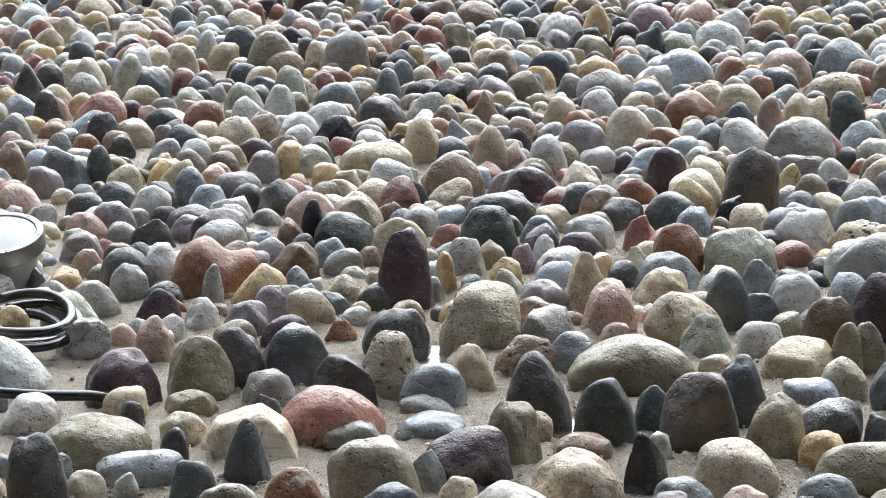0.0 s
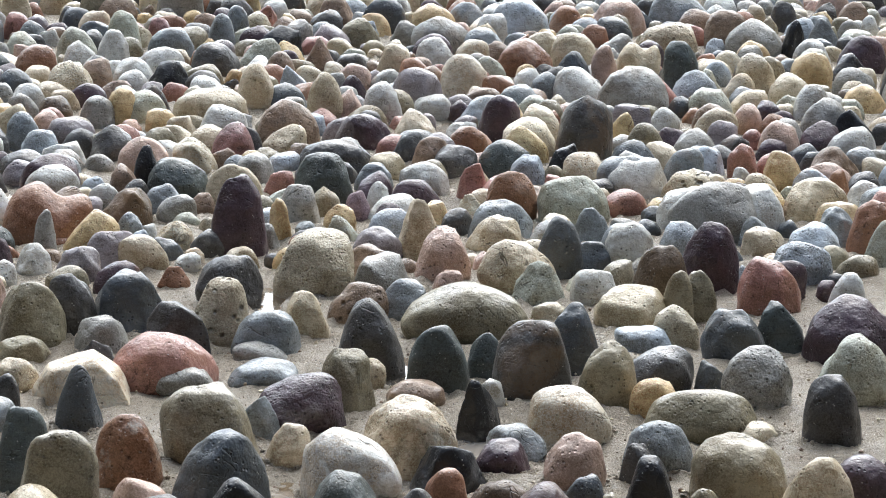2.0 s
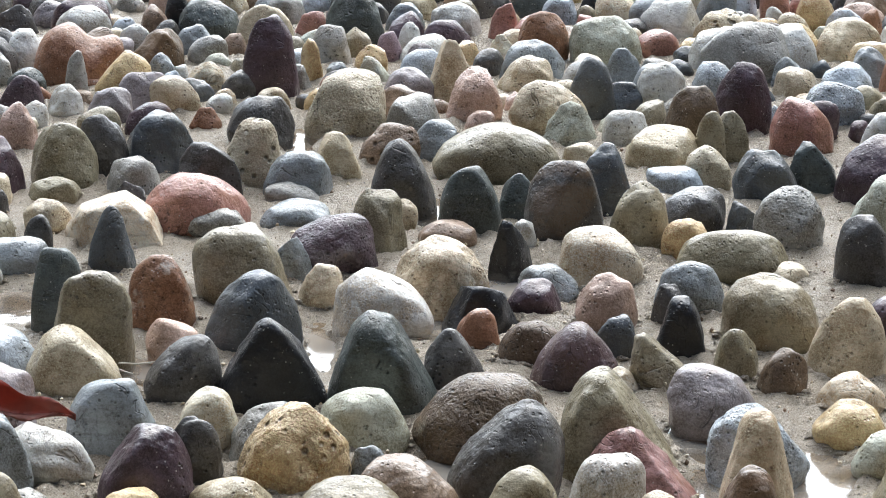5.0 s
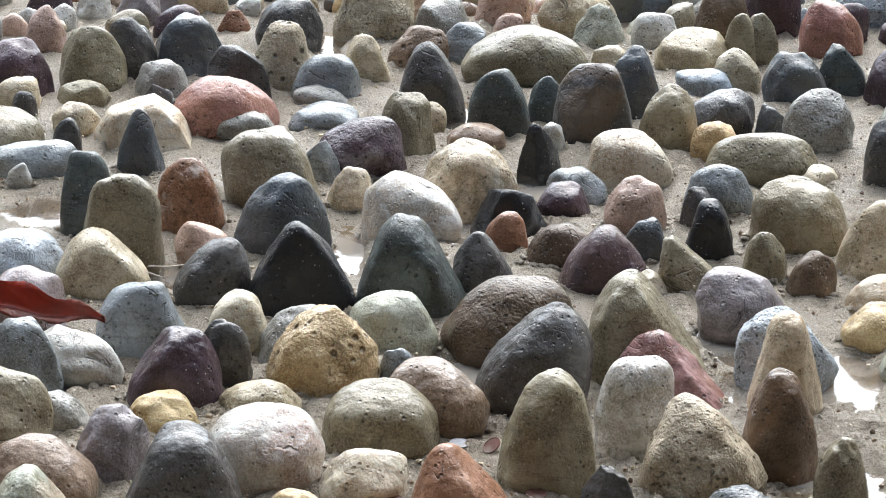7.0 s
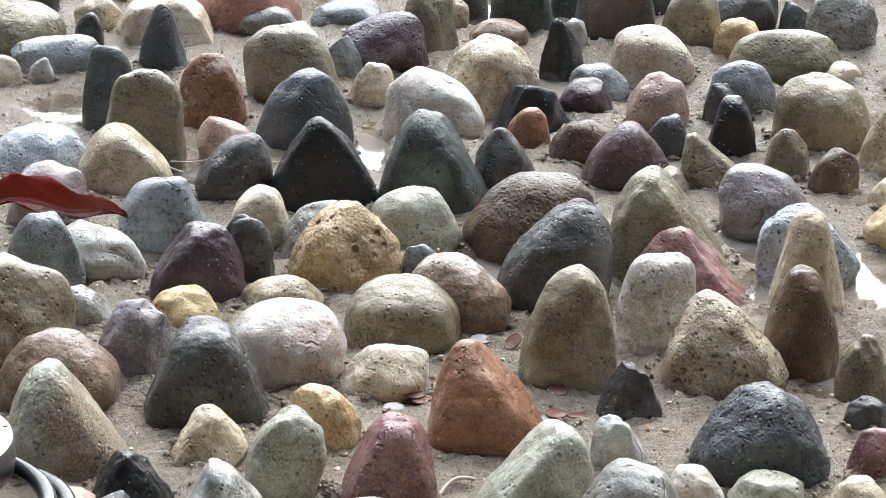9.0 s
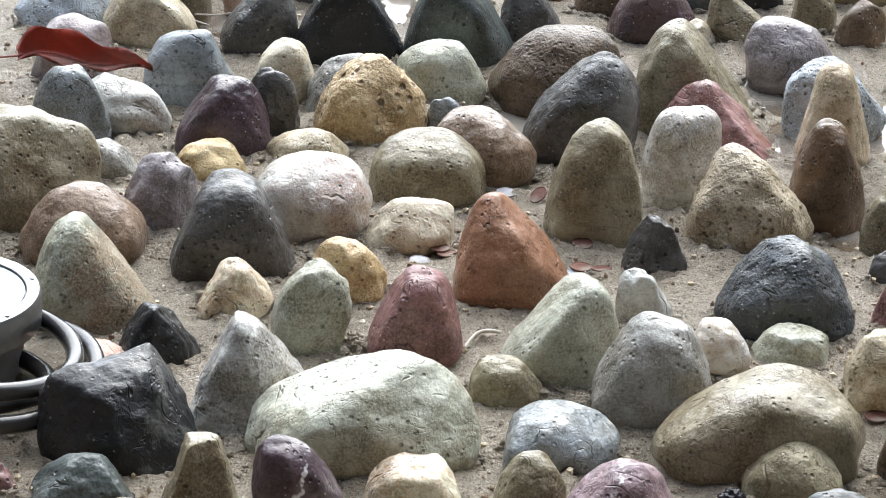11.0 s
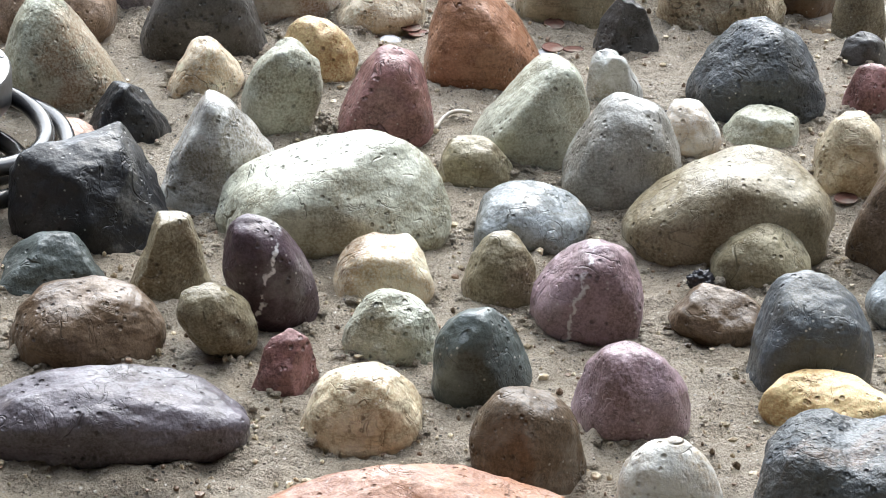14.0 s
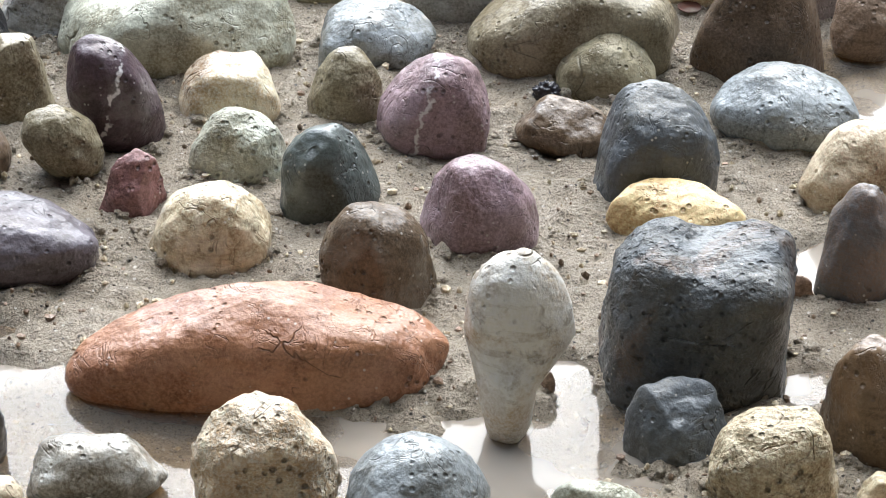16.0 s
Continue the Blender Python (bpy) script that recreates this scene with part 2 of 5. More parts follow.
def water_material():
    m = bpy.data.materials.new("puddle_water")
    m.use_nodes = True
    nodes, links = m.node_tree.nodes, m.node_tree.links
    nodes.remove(nodes["Principled BSDF"])
    clear, gloss, blend = nodes.new("ShaderNodeBsdfTransparent"), nodes.new("ShaderNodeBsdfGlossy"), nodes.new("ShaderNodeMixShader")
    clear.inputs["Color"].default_value = (0.80, 0.66, 0.46, 1)
    gloss.inputs["Roughness"].default_value = 0.03
    fresnel, b = nodes.new("ShaderNodeFresnel"), nodes.new("ShaderNodeBump")
    fresnel.inputs["IOR"].default_value = 1.45
    b.inputs["Strength"].default_value, b.inputs["Distance"].default_value = 0.15, 0.004
    links.new(noise_node(nodes, links, nodes.new("ShaderNodeTexCoord").outputs["Object"], 25, 3), b.inputs["Height"])
    for n in (gloss, fresnel):
        links.new(b.outputs["Normal"], n.inputs["Normal"])
    # fine silt clouds the water; its pale tone also stands in for sky reflection
    silt_sheen, cloudy = nodes.new("ShaderNodeBsdfDiffuse"), nodes.new("ShaderNodeMixShader")
    silt_sheen.inputs["Color"].default_value = (0.56, 0.50, 0.42, 1)
    links.new(ramp(nodes, links, noise_node(nodes, links, nodes["Texture Coordinate"].outputs["Object"], 7, 3), 0.40, 0.60, 0.10, 0.42), cloudy.inputs["Fac"])
    links.new(clear.outputs[0], cloudy.inputs[1])
    links.new(silt_sheen.outputs[0], cloudy.inputs[2])
    links.new(fresnel.outputs[0], blend.inputs["Fac"])
    links.new(cloudy.outputs[0], blend.inputs[1])
    links.new(gloss.outputs[0], blend.inputs[2])
    links.new(blend.outputs[0], nodes["Material Output"].inputs["Surface"])
    return m


SAND, WATER = sand_material(), water_material()
STEEL = plain("brushed_steel", (0.30, 0.30, 0.30), 0.38, 1.0, 0.25, 120, 0.0006)
CAST = plain("grey_cast_metal", (0.42, 0.42, 0.41), 0.5, 0.3, 0.3, 60, 0.001)
LENS = plain("frosted_lamp_glass", (0.26, 0.29, 0.32), 0.3, 0.0, 0.35, 40)
RUBBER = plain("wet_black_rubber", (0.014, 0.014, 0.017), 0.16, 0.0, 0.2, 60, 0.0006)
COPPER = plain("tarnished_copper", (0.15, 0.065, 0.045), 0.5, 0.5, 0.6, 300, 0.0004)
NICKEL = plain("dull_nickel", (0.26, 0.26, 0.28), 0.5, 0.5, 0.4, 300, 0.0004)
LEAF = plain("wet_red_leaf", (0.27, 0.042, 0.02), 0.38, 0.0, 0.5, 45, 0.001)
SCRAP = plain("wet_dark_scrap", (0.02, 0.018, 0.022), 0.3, 0.0, 0.2, 120, 0.002)
TWIG = plain("bleached_fibre", (0.55, 0.50, 0.42), 0.6, 0.0, 0.3, 150)
CONCRETE = plain("light_blocking_concrete", (0.05, 0.045, 0.038), 0.8, 0.0, 0.4, 12, 0.004)


# ---- numbers for shapes ----
TABLE = np.random.RandomState(7).rand(512)


def lattice(p, seed):
    """Smooth value noise, -1 to 1, for an array of 2D or 3D points."""
    cell = np.floor(p).astype(int)
    f = p - cell
    f = f * f * (3 - 2 * f)
    total = 0.0
    for corner in np.ndindex(*(2,) * p.shape[1]):
        key, weight = seed * 131, 1.0
        for k, c in enumerate(corner):
            key = key + (cell[:, k] + c) * (73, 151, 283)[k]
            weight = weight * (f[:, k] if c else 1 - f[:, k])
        total = total + weight * TABLE[(key * 37 + (key >> 4) * 11) % 512]
    return total * 2 - 1


def part(name, bm, mat, parent=None, label=""):
    me = bpy.data.meshes.new(name)
    bm.to_mesh(me)
    bm.free()
    me.materials.append(mat)
    for poly in me.polygons:
        poly.use_smooth = True
    ob = new(name, me)
    ob.parent = parent
    return tagged(ob, label)


# ---- the ground: one sheet of sand, with hollows that hold water ----
WATER_LEVEL = -0.011
HOLLOWS = []


def hollow(x, y, rx, ry, depth=0.024):
    HOLLOWS.append((x, y, rx, ry, depth))


hollow(-0.09, 1.655, 0.15, 0.085)
hollow(0.06, 1.60, 0.12, 0.075)
hollow(0.20, 1.615, 0.085, 0.065)
hollow(0.252, 1.69, 0.018, 0.05)
hollow(0.30, 1.66, 0.05, 0.03, 0.017)
hollow(0.47, 1.85, 0.045, 0.035)
hollow(0.43, 1.69, 0.03, 0.025)
hollow(0.565, 2.17, 0.055, 0.09, 0.019)
hollow(-0.17, 1.79, 0.05, 0.02, 0.018)
hollow(0.44, 3.16, 0.025, 0.10)
hollow(0.445, 3.0, 0.03, 0.06)
hollow(0.565, 3.02, 0.04, 0.10)
hollow(0.50, 2.73, 0.05, 0.07, 0.018)
hollow(0.53, 3.02, 0.03, 0.09)
hollow(-0.385, 3.67, 0.045, 0.08)
hollow(0.013, 3.50, 0.022, 0.10)
hollow(-0.205, 3.41, 0.045, 0.08)
hollow(-0.26, 3.37, 0.035, 0.07, 0.02)
hollow(0.20, 3.62, 0.07, 0.09, 0.02)
hollow(0.28, 3.80, 0.06, 0.10, 0.02)
hollow(0.13, 3.02, 0.05, 0.09, 0.019)
hollow(-0.017, 4.60, 0.03, 0.12)
hollow(0.20, 4.15, 0.06, 0.10, 0.019)
hollow(-0.45, 5.9, 0.08, 0.25, 0.020)
hollow(0.35, 6.0, 0.10, 0.25, 0.018)


def sand_height(p):
    x, y = p[:, 0], p[:, 1]
    clods = np.maximum(lattice(p * 80, 8) - 0.15, 0) * np.clip(lattice(p * 16, 9) + 0.35, 0, 1)
    z = 0.0045 * lattice(p * 7, 1) + 0.0034 * lattice(p * 19, 2) + 0.0042 * lattice(p * 47, 3) + 0.0034 * lattice(p * 110, 4) + 0.012 * clods
    ragged = 0.30 * lattice(p * 14, 5) + 0.16 * lattice(p * 40, 6)
    low = np.zeros(len(p))
    for hx, hy, rx, ry, depth in HOLLOWS:
        r = np.sqrt(((x - hx) / rx) ** 2 + ((y - hy) / ry) ** 2) + ragged
        low = np.maximum(low, depth * np.clip(1.6 - r, 0, 1) ** 1.0 * np.clip((1.6 - r) * 1.3, 0, 1))
    return (z - low) * np.clip((30 - y) / 15, 0, 1)


def steps(points):
    """Grid lines from (start, spacing) pairs up to the last start."""
    out = []
    for (a, s), (b, _) in zip(points, points[1:]):
        out += list(np.arange(a, b, s))
    return np.array(out + [points[-1][0]])


xs = steps([(-2000, 650), (-50, 8), (-10, 1.0), (-2.0, 0.10), (-1.1, 0.02), (-0.5, 0.005), (0.65, 0.016), (1.3, 0.04), (2.4, 1.0), (10, 8), (50, 650), (2000, 1)])
ys = steps([(-2000, 650), (-50, 8), (-10, 1.0), (0, 0.1), (1.35, 0.005), (2.9, 0.009), (3.6, 0.014), (5.5, 0.03), (11, 0.3), (20, 2), (50, 10), (200, 300), (3000, 1)])
gx, gy = np.meshgrid(xs, ys)
flat = np.stack([gx.ravel(), gy.ravel()], 1)
verts = np.column_stack([flat, sand_height(flat)])
i = np.arange(len(verts)).reshape(gx.shape)
quads = np.stack([i[:-1, :-1], i[:-1, 1:], i[1:, 1:], i[1:, :-1]], -1).reshape(-1, 4)
me = bpy.data.meshes.new("ground")
me.from_pydata(verts.tolist(), [], quads.tolist())
me.polygons.foreach_set("use_smooth", [True] * len(me.polygons))
me.materials.append(SAND)
tagged(new("ground", me), "damp grainy beige sand bed with shallow hollows", "ground", kind="structure")

bm = bmesh.new()
bmesh.ops.create_grid(bm, x_segments=8, y_segments=8, size=1, matrix=Matrix.Translation((0.3, 5.6, WATER_LEVEL)) @ Matrix.Diagonal((2.6, 4.6, 1, 1)))
water = tagged(part("water", bm, WATER), "thin still rainwater standing in puddles between stones", "puddle", kind="structure")


# unseen canopy overhead; walls added to block sky light behind and beside the camera
def slab(name, x0, x1, y0, y1, z0, z1, label, category):
    bm = bmesh.new()
    bmesh.ops.create_cube(bm, size=1, matrix=Matrix.Translation(((x0 + x1) / 2, (y0 + y1) / 2, (z0 + z1) / 2)) @ Matrix.Diagonal((x1 - x0, y1 - y0, z1 - z0, 1)))
    ob = tagged(part(name, bm, CONCRETE), label, category, kind="structure")
    for poly in ob.data.polygons:
        poly.use_smooth = False
    return ob


slab("blocker_wall_south", -16, 16, -2.0, -1.8, -0.1, 8.0, "plain weathered concrete wall behind the stone bed", "wall")
slab("blocker_wall_west", -6.2, -6.0, -1.798, 15, -0.1, 5.0, "plain dark concrete wall beside the stone bed", "wall")
slab("blocker_wall_east", 6.2, 6.4, -1.798, 15, -0.1, 5.0, "plain dark concrete wall beside the stone bed", "wall")
slab("ceiling", -5.998, 6.198, -1.798, 1.6, 2.9, 3.1, "unseen concrete canopy slab over the bed's edge", "ceiling")


# ---- stones ----
def ball(level):
    bm = bmesh.new()
    bmesh.ops.create_icosphere(bm, subdivisions=level, radius=1)
    bm.verts.ensure_lookup_table()
    v = np.array([q.co[:] for q in bm.verts])
    f = np.array([[q.index for q in p.verts] for p in bm.faces])
    me = bpy.data.meshes.new("ball")
    bm.to_mesh(me)
    bm.free()
    me.polygons.foreach_set("use_smooth", [True] * len(me.polygons))
    return v / np.linalg.norm(v, axis=1)[:, None], f, me


BALLS = {n: ball(n) for n in (2, 3, 4, 5, 6)}
# shape: squareness, narrowing towards the top, share of the height below the widest level, lumps, flat breaks, words
SHAPES = {
    "o": (2.1, 0.18, 0.20, 0.095, 5, "rounded"),
    "e": (2.15, 0.28, 0.18, 0.075, 4, "upright egg-shaped"),
    "b": (2.5, 0.13, 0.22, 0.075, 5, "blocky round-edged"),
    "l": (2.45, 0.10, 0.26, 0.080, 2, "long loaf-shaped"),
    "a": (2.4, 0.25, 0.10, 0.100, 12, "broken angular"),
    "t": (2.0, 0.62, 0.06, 0.080, 6, "peaked triangular"),
    "n": (2.3, -0.10, 0.40, 0.060, 1, "knob-headed"),
    "q": (4.4, 0.03, 0.30, 0.045, 1, "square flat-topped"),
    "s": (2.3, 0.05, 0.14, 0.060, 1, "saddle-shaped"),
}


def worn(over, edge):
    """How far a break cuts in; its edge is rounded over that width."""
    return np.where(over > edge, over - edge / 2, np.maximum(over, 0) ** 2 / (2 * edge))


def stone_points(level, w, d, h, shape, skew, rng, rough=1.0, cuts=(), tilt=0.0, long=1.0):
    """A river stone of that width, depth and height over the sand; its lower side is buried.
    cuts: flat breaks (bearing from the near side, rise, distance from the middle); tilt, long: lean of a drawn-out stone."""
    square, narrow, belly, lumps, breaks, _ = SHAPES[shape]
    v = BALLS[level][0].copy()
    square += rng.uniform(-0.15, 0.35)
    known = bool(cuts) or tilt != 0
    if not known:
        skew += rng.uniform(-0.13, 0.13)
    else:
        lumps, breaks, narrow = lumps * 0.8, min(breaks, 2), narrow * 0.35
    if tilt:
        belly = max(belly, 0.16 + 0.009 * min(abs(tilt), 30))
    v /= (np.abs(v) ** square).sum(1)[:, None] ** (1 / square)
    seed = rng.randint(0, 90)
    at = rng.rand(3) * 20
    v *= (1 + lumps * 1.5 * lattice(v * 1.1 + at, seed) + lumps * 0.8 * lattice(v * 2.6 + at, seed + 1))[:, None]
    for k in range(breaks):
        n = rng.randn(3)
        n[2] = abs(n[2]) * 0.8
        n /= np.linalg.norm(n)
        if shape not in "at":
            n[2] *= 0.6
            n /= np.linalg.norm(n)
        cut = rng.uniform(0.62, 0.86) if shape in "at" else rng.uniform(0.70, 0.90)
        v -= worn(v @ n - cut, 0.03 if shape in "at" else 0.16)[:, None] * n * (0.93 if shape in "at" else 0.72)
    for bearing, rise, keep in cuts:
        a, b = radians(bearing), radians(rise)
        n = np.array((math.sin(a) * math.cos(b), -math.cos(a) * math.cos(b), math.sin(b)))
        v -= worn(v @ n - keep, 0.14 if shape == "a" else 0.55)[:, None] * n * 0.86
    if tilt:
        c, g = math.cos(radians(tilt)), math.sin(radians(tilt))
        lx, lz = v[:, 0].copy(), v[:, 2] * long
        v[:, 0], v[:, 2] = lx * c + lz * g, lz * c - lx * g
    up = (v[:, 2] + 1) / 2
    v[:, 0] *= 1 - narrow * (up - 0.45)
    v[:, 1] *= 1 - 0.6 * narrow * (up - 0.45)
    if shape == "n":
        stem = np.clip((0.2 - v[:, 2]) / 0.5, 0, 1)
        v[:, 0] = v[:, 0] * (1 - 0.40 * stem) - 0.20 * stem
        v[:, 1] -= 0.35 * stem
    if shape == "q":
        v[:, 2] -= 0.10 * np.exp(-(v[:, 0] / 0.4) ** 2) * (v[:, 2] > 0.3)
    if shape == "s":
        v[:, 2] -= 0.35 * np.exp(-((v[:, 0] - 0.25) / 0.35) ** 2) * (v[:, 2] > 0)
    # the same size as given, whatever the lumps and breaks took away
    v[:, 2] /= v[:, 2].max()
    v[:, 0] += skew * np.maximum(v[:, 2] + 0.1, 0) * 0.9
    seen = v[:, 2] > -belly / (1 - belly)
    lo, hi = v[seen, 0].min(), v[seen, 0].max()
    v[:, 0] = (v[:, 0] - (lo + hi) / 2) * 2 / (hi - lo)
    v[:, 1] /= np.abs(v[seen, 1]).max()
    p = v * (w / 2, d / 2, h * (1 - belly))
    p[:, 2] += h * belly
    # pitted skin in true size
    if level >= 3:
        n = v / np.linalg.norm(v, axis=1)[:, None]
        skin = 0.0014 * lattice(p * 45 + at, seed + 2) + 0.0008 * lattice(p * 120 + at, seed + 3)
        if level >= 5:
            skin += 0.00045 * lattice(p * 260 + at, seed + 4)
        p += n * skin[:, None] * rough * (1.7 if shape in "at" else 1.0)
    p[:, 2] = np.maximum(p[:, 2], -0.06)
    return p


PLAN = []
FAR = {}
FAR_FROM = 5.75


def keep_far(p, f, mat):
    FAR.setdefault(mat, []).append((p, f))


def cobble(x, y, w, d, h, shape, code, skew=0.0, finish="", cuts=(), tilt=0.0, long=1.0):
    """One stone of the bed, standing in the sand with its broad side to the path of the view."""
    rng = np.random.RandomState(1000 + len(PLAN))
    away = math.hypot(x, y)
    if away > 4.6 and shape != "l":
        h = max(h, 0.62 * w)
    PLAN.append((x, y, w, d))
    level = 5 if away < 3.1 else 4 if away < FAR_FROM else 3
    if away < 2.2 and w > 0.09:
        level = 6
    p = stone_points(level, w, d, h, shape, skew, rng, 1.8 if finish in ("rough", "porous") else 1.0, cuts, tilt, long)
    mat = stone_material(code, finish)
    place = pose(x, y, 0, 0, 0, -math.degrees(math.atan2(x, y)))
    if away > FAR_FROM:
        r = np.array(place.to_3x3())
        keep_far(p @ r.T + (x, y, 0), BALLS[level][1], mat)
        return
    me = BALLS[level][2].copy()
    me.vertices.foreach_set("co", p.ravel())
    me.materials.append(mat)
    me.name = "cobble"
    ob = new("cobble", me)
    ob.matrix_world = place
    size = "large " if w > 0.125 else "small " if w < 0.06 else ""
    wear = {"": "smooth wet", "vein": "white-veined", "rough": "rough pitted", "porous": "pock-marked", "mottled": "mottled", "stain": "rust-stained"}[finish]
    tagged(ob, f"{size}{STONES[code][2]} {wear} {SHAPES[shape][5]} cobble set in sand", "stone", "cobbles set in the sand bed")


cobble(0.134, 1.548, 0.095, 0.079, 0.051, "o", "bg", 0, cuts=((80, 38, 0.62), (-80, 38, 0.66)))
cobble(0.037, 1.576, 0.096, 0.076, 0.067, "b", "cr", 0, "rough")
cobble(0.251, 1.549, 0.061, 0.026, 0.014, "o", "gg", 0)
cobble(0.366, 1.550, 0.087, 0.070, 0.062, "b", "tn", 0, "rough", cuts=((35, 10, 0.62), (-60, 50, 0.75), (20, 45, 0.72)))
cobble(-0.141, 1.572, 0.043, 0.030, 0.016, "o", "tn", 0)
cobble(-0.073, 1.594, 0.088, 0.053, 0.031, "o", "gy", 0, "mottled")
cobble(0.440, 1.542, 0.039, 0.033, 0.019, "o", "tn", 0)
cobble(0.314, 1.619, 0.071, 0.057, 0.040, "a", "bd", 0, cuts=((0, 70, 0.55), (-50, 20, 0.6), (50, 25, 0.62)))
cobble(-0.148, 1.638, 0.030, 0.025, 0.041, "o", "dg", 0)
cobble(0.449, 1.614, 0.080, 0.067, 0.077, "o", "db", 0)
cobble(0.209, 1.658, 0.075, 0.064, 0.128, "n", "wh", 0, "mottled")
cobble(0.035, 1.721, 0.265, 0.082, 0.059, "l", "or", 0, cuts=((-90, 48, 0.40), (90, 62, 0.46), (0, 60, 0.72)))
cobble(0.340, 1.716, 0.132, 0.114, 0.100, "q", "bd", 0, "rough")
cobble(0.235, 1.690, 0.012, 0.008, 0.012, "o", "br", 0)
cobble(0.125, 1.823, 0.085, 0.068, 0.068, "b", "db", 0, cuts=((-38, 12, 0.42), (42, 14, 0.45), (90, 62, 0.66), (0, 88, 0.78)))
cobble(-0.182, 1.873, 0.214, 0.085, 0.051, "l", "pd", 0, cuts=((90, 58, 0.62), (0, 60, 0.84)))
cobble(0.005, 1.886, 0.091, 0.077, 0.054, "o", "tn", 0, "mottled", cuts=((-88, 40, 0.62), (88, 45, 0.74)))
cobble(0.477, 1.814, 0.062, 0.054, 0.081, "o", "bd", 0)
cobble(0.433, 1.806, 0.019, 0.003, 0.012, "a", "br", 0)
cobble(0.206, 1.900, 0.090, 0.076, 0.067, "e", "lp", 0, cuts=((-85, 30, 0.72), (85, 30, 0.72)))
cobble(0.358, 1.909, 0.108, 0.058, 0.033, "b", "yl", 0.1)
cobble(0.097, 1.946, 0.076, 0.064, 0.070, "e", "dn", 0, cuts=((80, 32, 0.58), (-85, 20, 0.80)), tilt=-8, long=1.2)
cobble(-0.051, 1.955, 0.051, 0.041, 0.045, "a", "mr", 0)
cobble(0.351, 1.976, 0.096, 0.077, 0.076, "b", "bd", 0, cuts=((10, 74, 0.50), (-78, 22, 0.50), (30, 8, 0.66), (85, 50, 0.66)))
cobble(-0.208, 2.018, 0.122, 0.092, 0.053, "o", "db", 0, cuts=((0, 72, 0.74), (88, 50, 0.76)))
cobble(0.030, 2.019, 0.078, 0.066, 0.047, "o", "gg", 0, "rough")
cobble(0.500, 1.956, 0.079, 0.069, 0.058, "e", "tn", 0.2)
cobble(-0.106, 2.013, 0.064, 0.055, 0.057, "o", "ol", 0, tilt=-42, long=1.5)
cobble(0.184, 2.060, 0.090, 0.075, 0.070, "o", "lp", 0, "vein", cuts=((-85, 42, 0.52), (60, 50, 0.80)), tilt=14, long=1.2)
cobble(-0.066, 2.071, 0.076, 0.066, 0.088, "o", "pu", 0, "vein", tilt=-24, long=1.75, cuts=((0, 10, 0.70),))
cobble(0.289, 2.057, 0.079, 0.066, 0.031, "o", "db", 0, cuts=((0, 55, 0.45), (180, 50, 0.5)), tilt=10, long=0.9)
cobble(0.470, 2.073, 0.119, 0.100, 0.046, "o", "bg", 0, cuts=((85, 58, 0.66),))
cobble(0.117, 2.111, 0.063, 0.053, 0.052, "e", "ol", 0, cuts=((-85, 35, 0.60), (20, 15, 0.72)))
cobble(0.023, 2.120, 0.082, 0.065, 0.040, "b", "cr", 0, "stain", cuts=((0, 82, 0.66), (-85, 40, 0.66), (75, 40, 0.72), (0, 15, 0.66)))
cobble(-0.150, 2.121, 0.064, 0.051, 0.063, "a", "ol", 0, cuts=((0, 88, 0.8), (30, 20, 0.55), (-85, 35, 0.58), (85, 20, 0.66)))
cobble(-0.246, 2.130, 0.089, 0.071, 0.039, "a", "dn", 0, cuts=((0, 40, 0.42), (-85, 40, 0.52), (85, 30, 0.66)))
cobble(0.334, 2.151, 0.085, 0.071, 0.040, "o", "ol", 0, cuts=((-85, 45, 0.58), (85, 38, 0.70), (10, 35, 0.74)))
cobble(-0.315, 2.144, 0.034, 0.028, 0.030, "a", "mr", 0)
cobble(-0.018, 2.226, 0.199, 0.118, 0.081, "l", "gg", 0, cuts=((-88, 58, 0.36), (0, 50, 0.80), (88, 30, 0.88)))
cobble(0.313, 2.206, 0.178, 0.105, 0.078, "l", "ol", 0, cuts=((-88, 50, 0.36), (88, 40, 0.82)))
cobble(0.149, 2.212, 0.098, 0.083, 0.043, "o", "bg", 0, "mottled", cuts=((80, 55, 0.52), (-85, 45, 0.66), (40, 30, 0.66)))
cobble(0.466, 2.183, 0.110, 0.093, 0.095, "e", "db", 0)
cobble(-0.222, 2.232, 0.137, 0.108, 0.079, "a", "bk", 0, cuts=((0, 78, 0.62), (40, 35, 0.62), (-40, 15, 0.66), (85, 35, 0.68)))
cobble(-0.115, 2.291, 0.105, 0.083, 0.090, "a", "lg", 0, "mottled", cuts=((-35, 20, 0.50), (50, 28, 0.52), (88, 50, 0.64), (-88, 35, 0.60)))
cobble(0.565, 2.216, 0.057, 0.046, 0.052, "b", "br", 0)
cobble(0.233, 2.298, 0.107, 0.090, 0.090, "e", "gy", 0, cuts=((-85, 40, 0.60), (88, 22, 0.76), (0, 55, 0.80)))
cobble(0.105, 2.329, 0.067, 0.053, 0.036, "b", "ol", 0)
cobble(0.432, 2.315, 0.064, 0.054, 0.068, "o", "tn", 0)
cobble(0.156, 2.387, 0.109, 0.092, 0.088, "e", "gg", 0, cuts=((-85, 45, 0.15), (25, 20, 0.66)), tilt=10, long=1.15)
cobble(0.301, 2.379, 0.051, 0.044, 0.052, "o", "wh", 0, tilt=-28, long=1.4)
cobble(-0.252, 2.394, 0.060, 0.051, 0.021, "o", "pk", 0)
cobble(-0.204, 2.411, 0.079, 0.062, 0.051, "a", "bk", 0, cuts=((85, 45, 0.55), (-85, 40, 0.50), (30, 20, 0.55), (-40, 30, 0.60)))
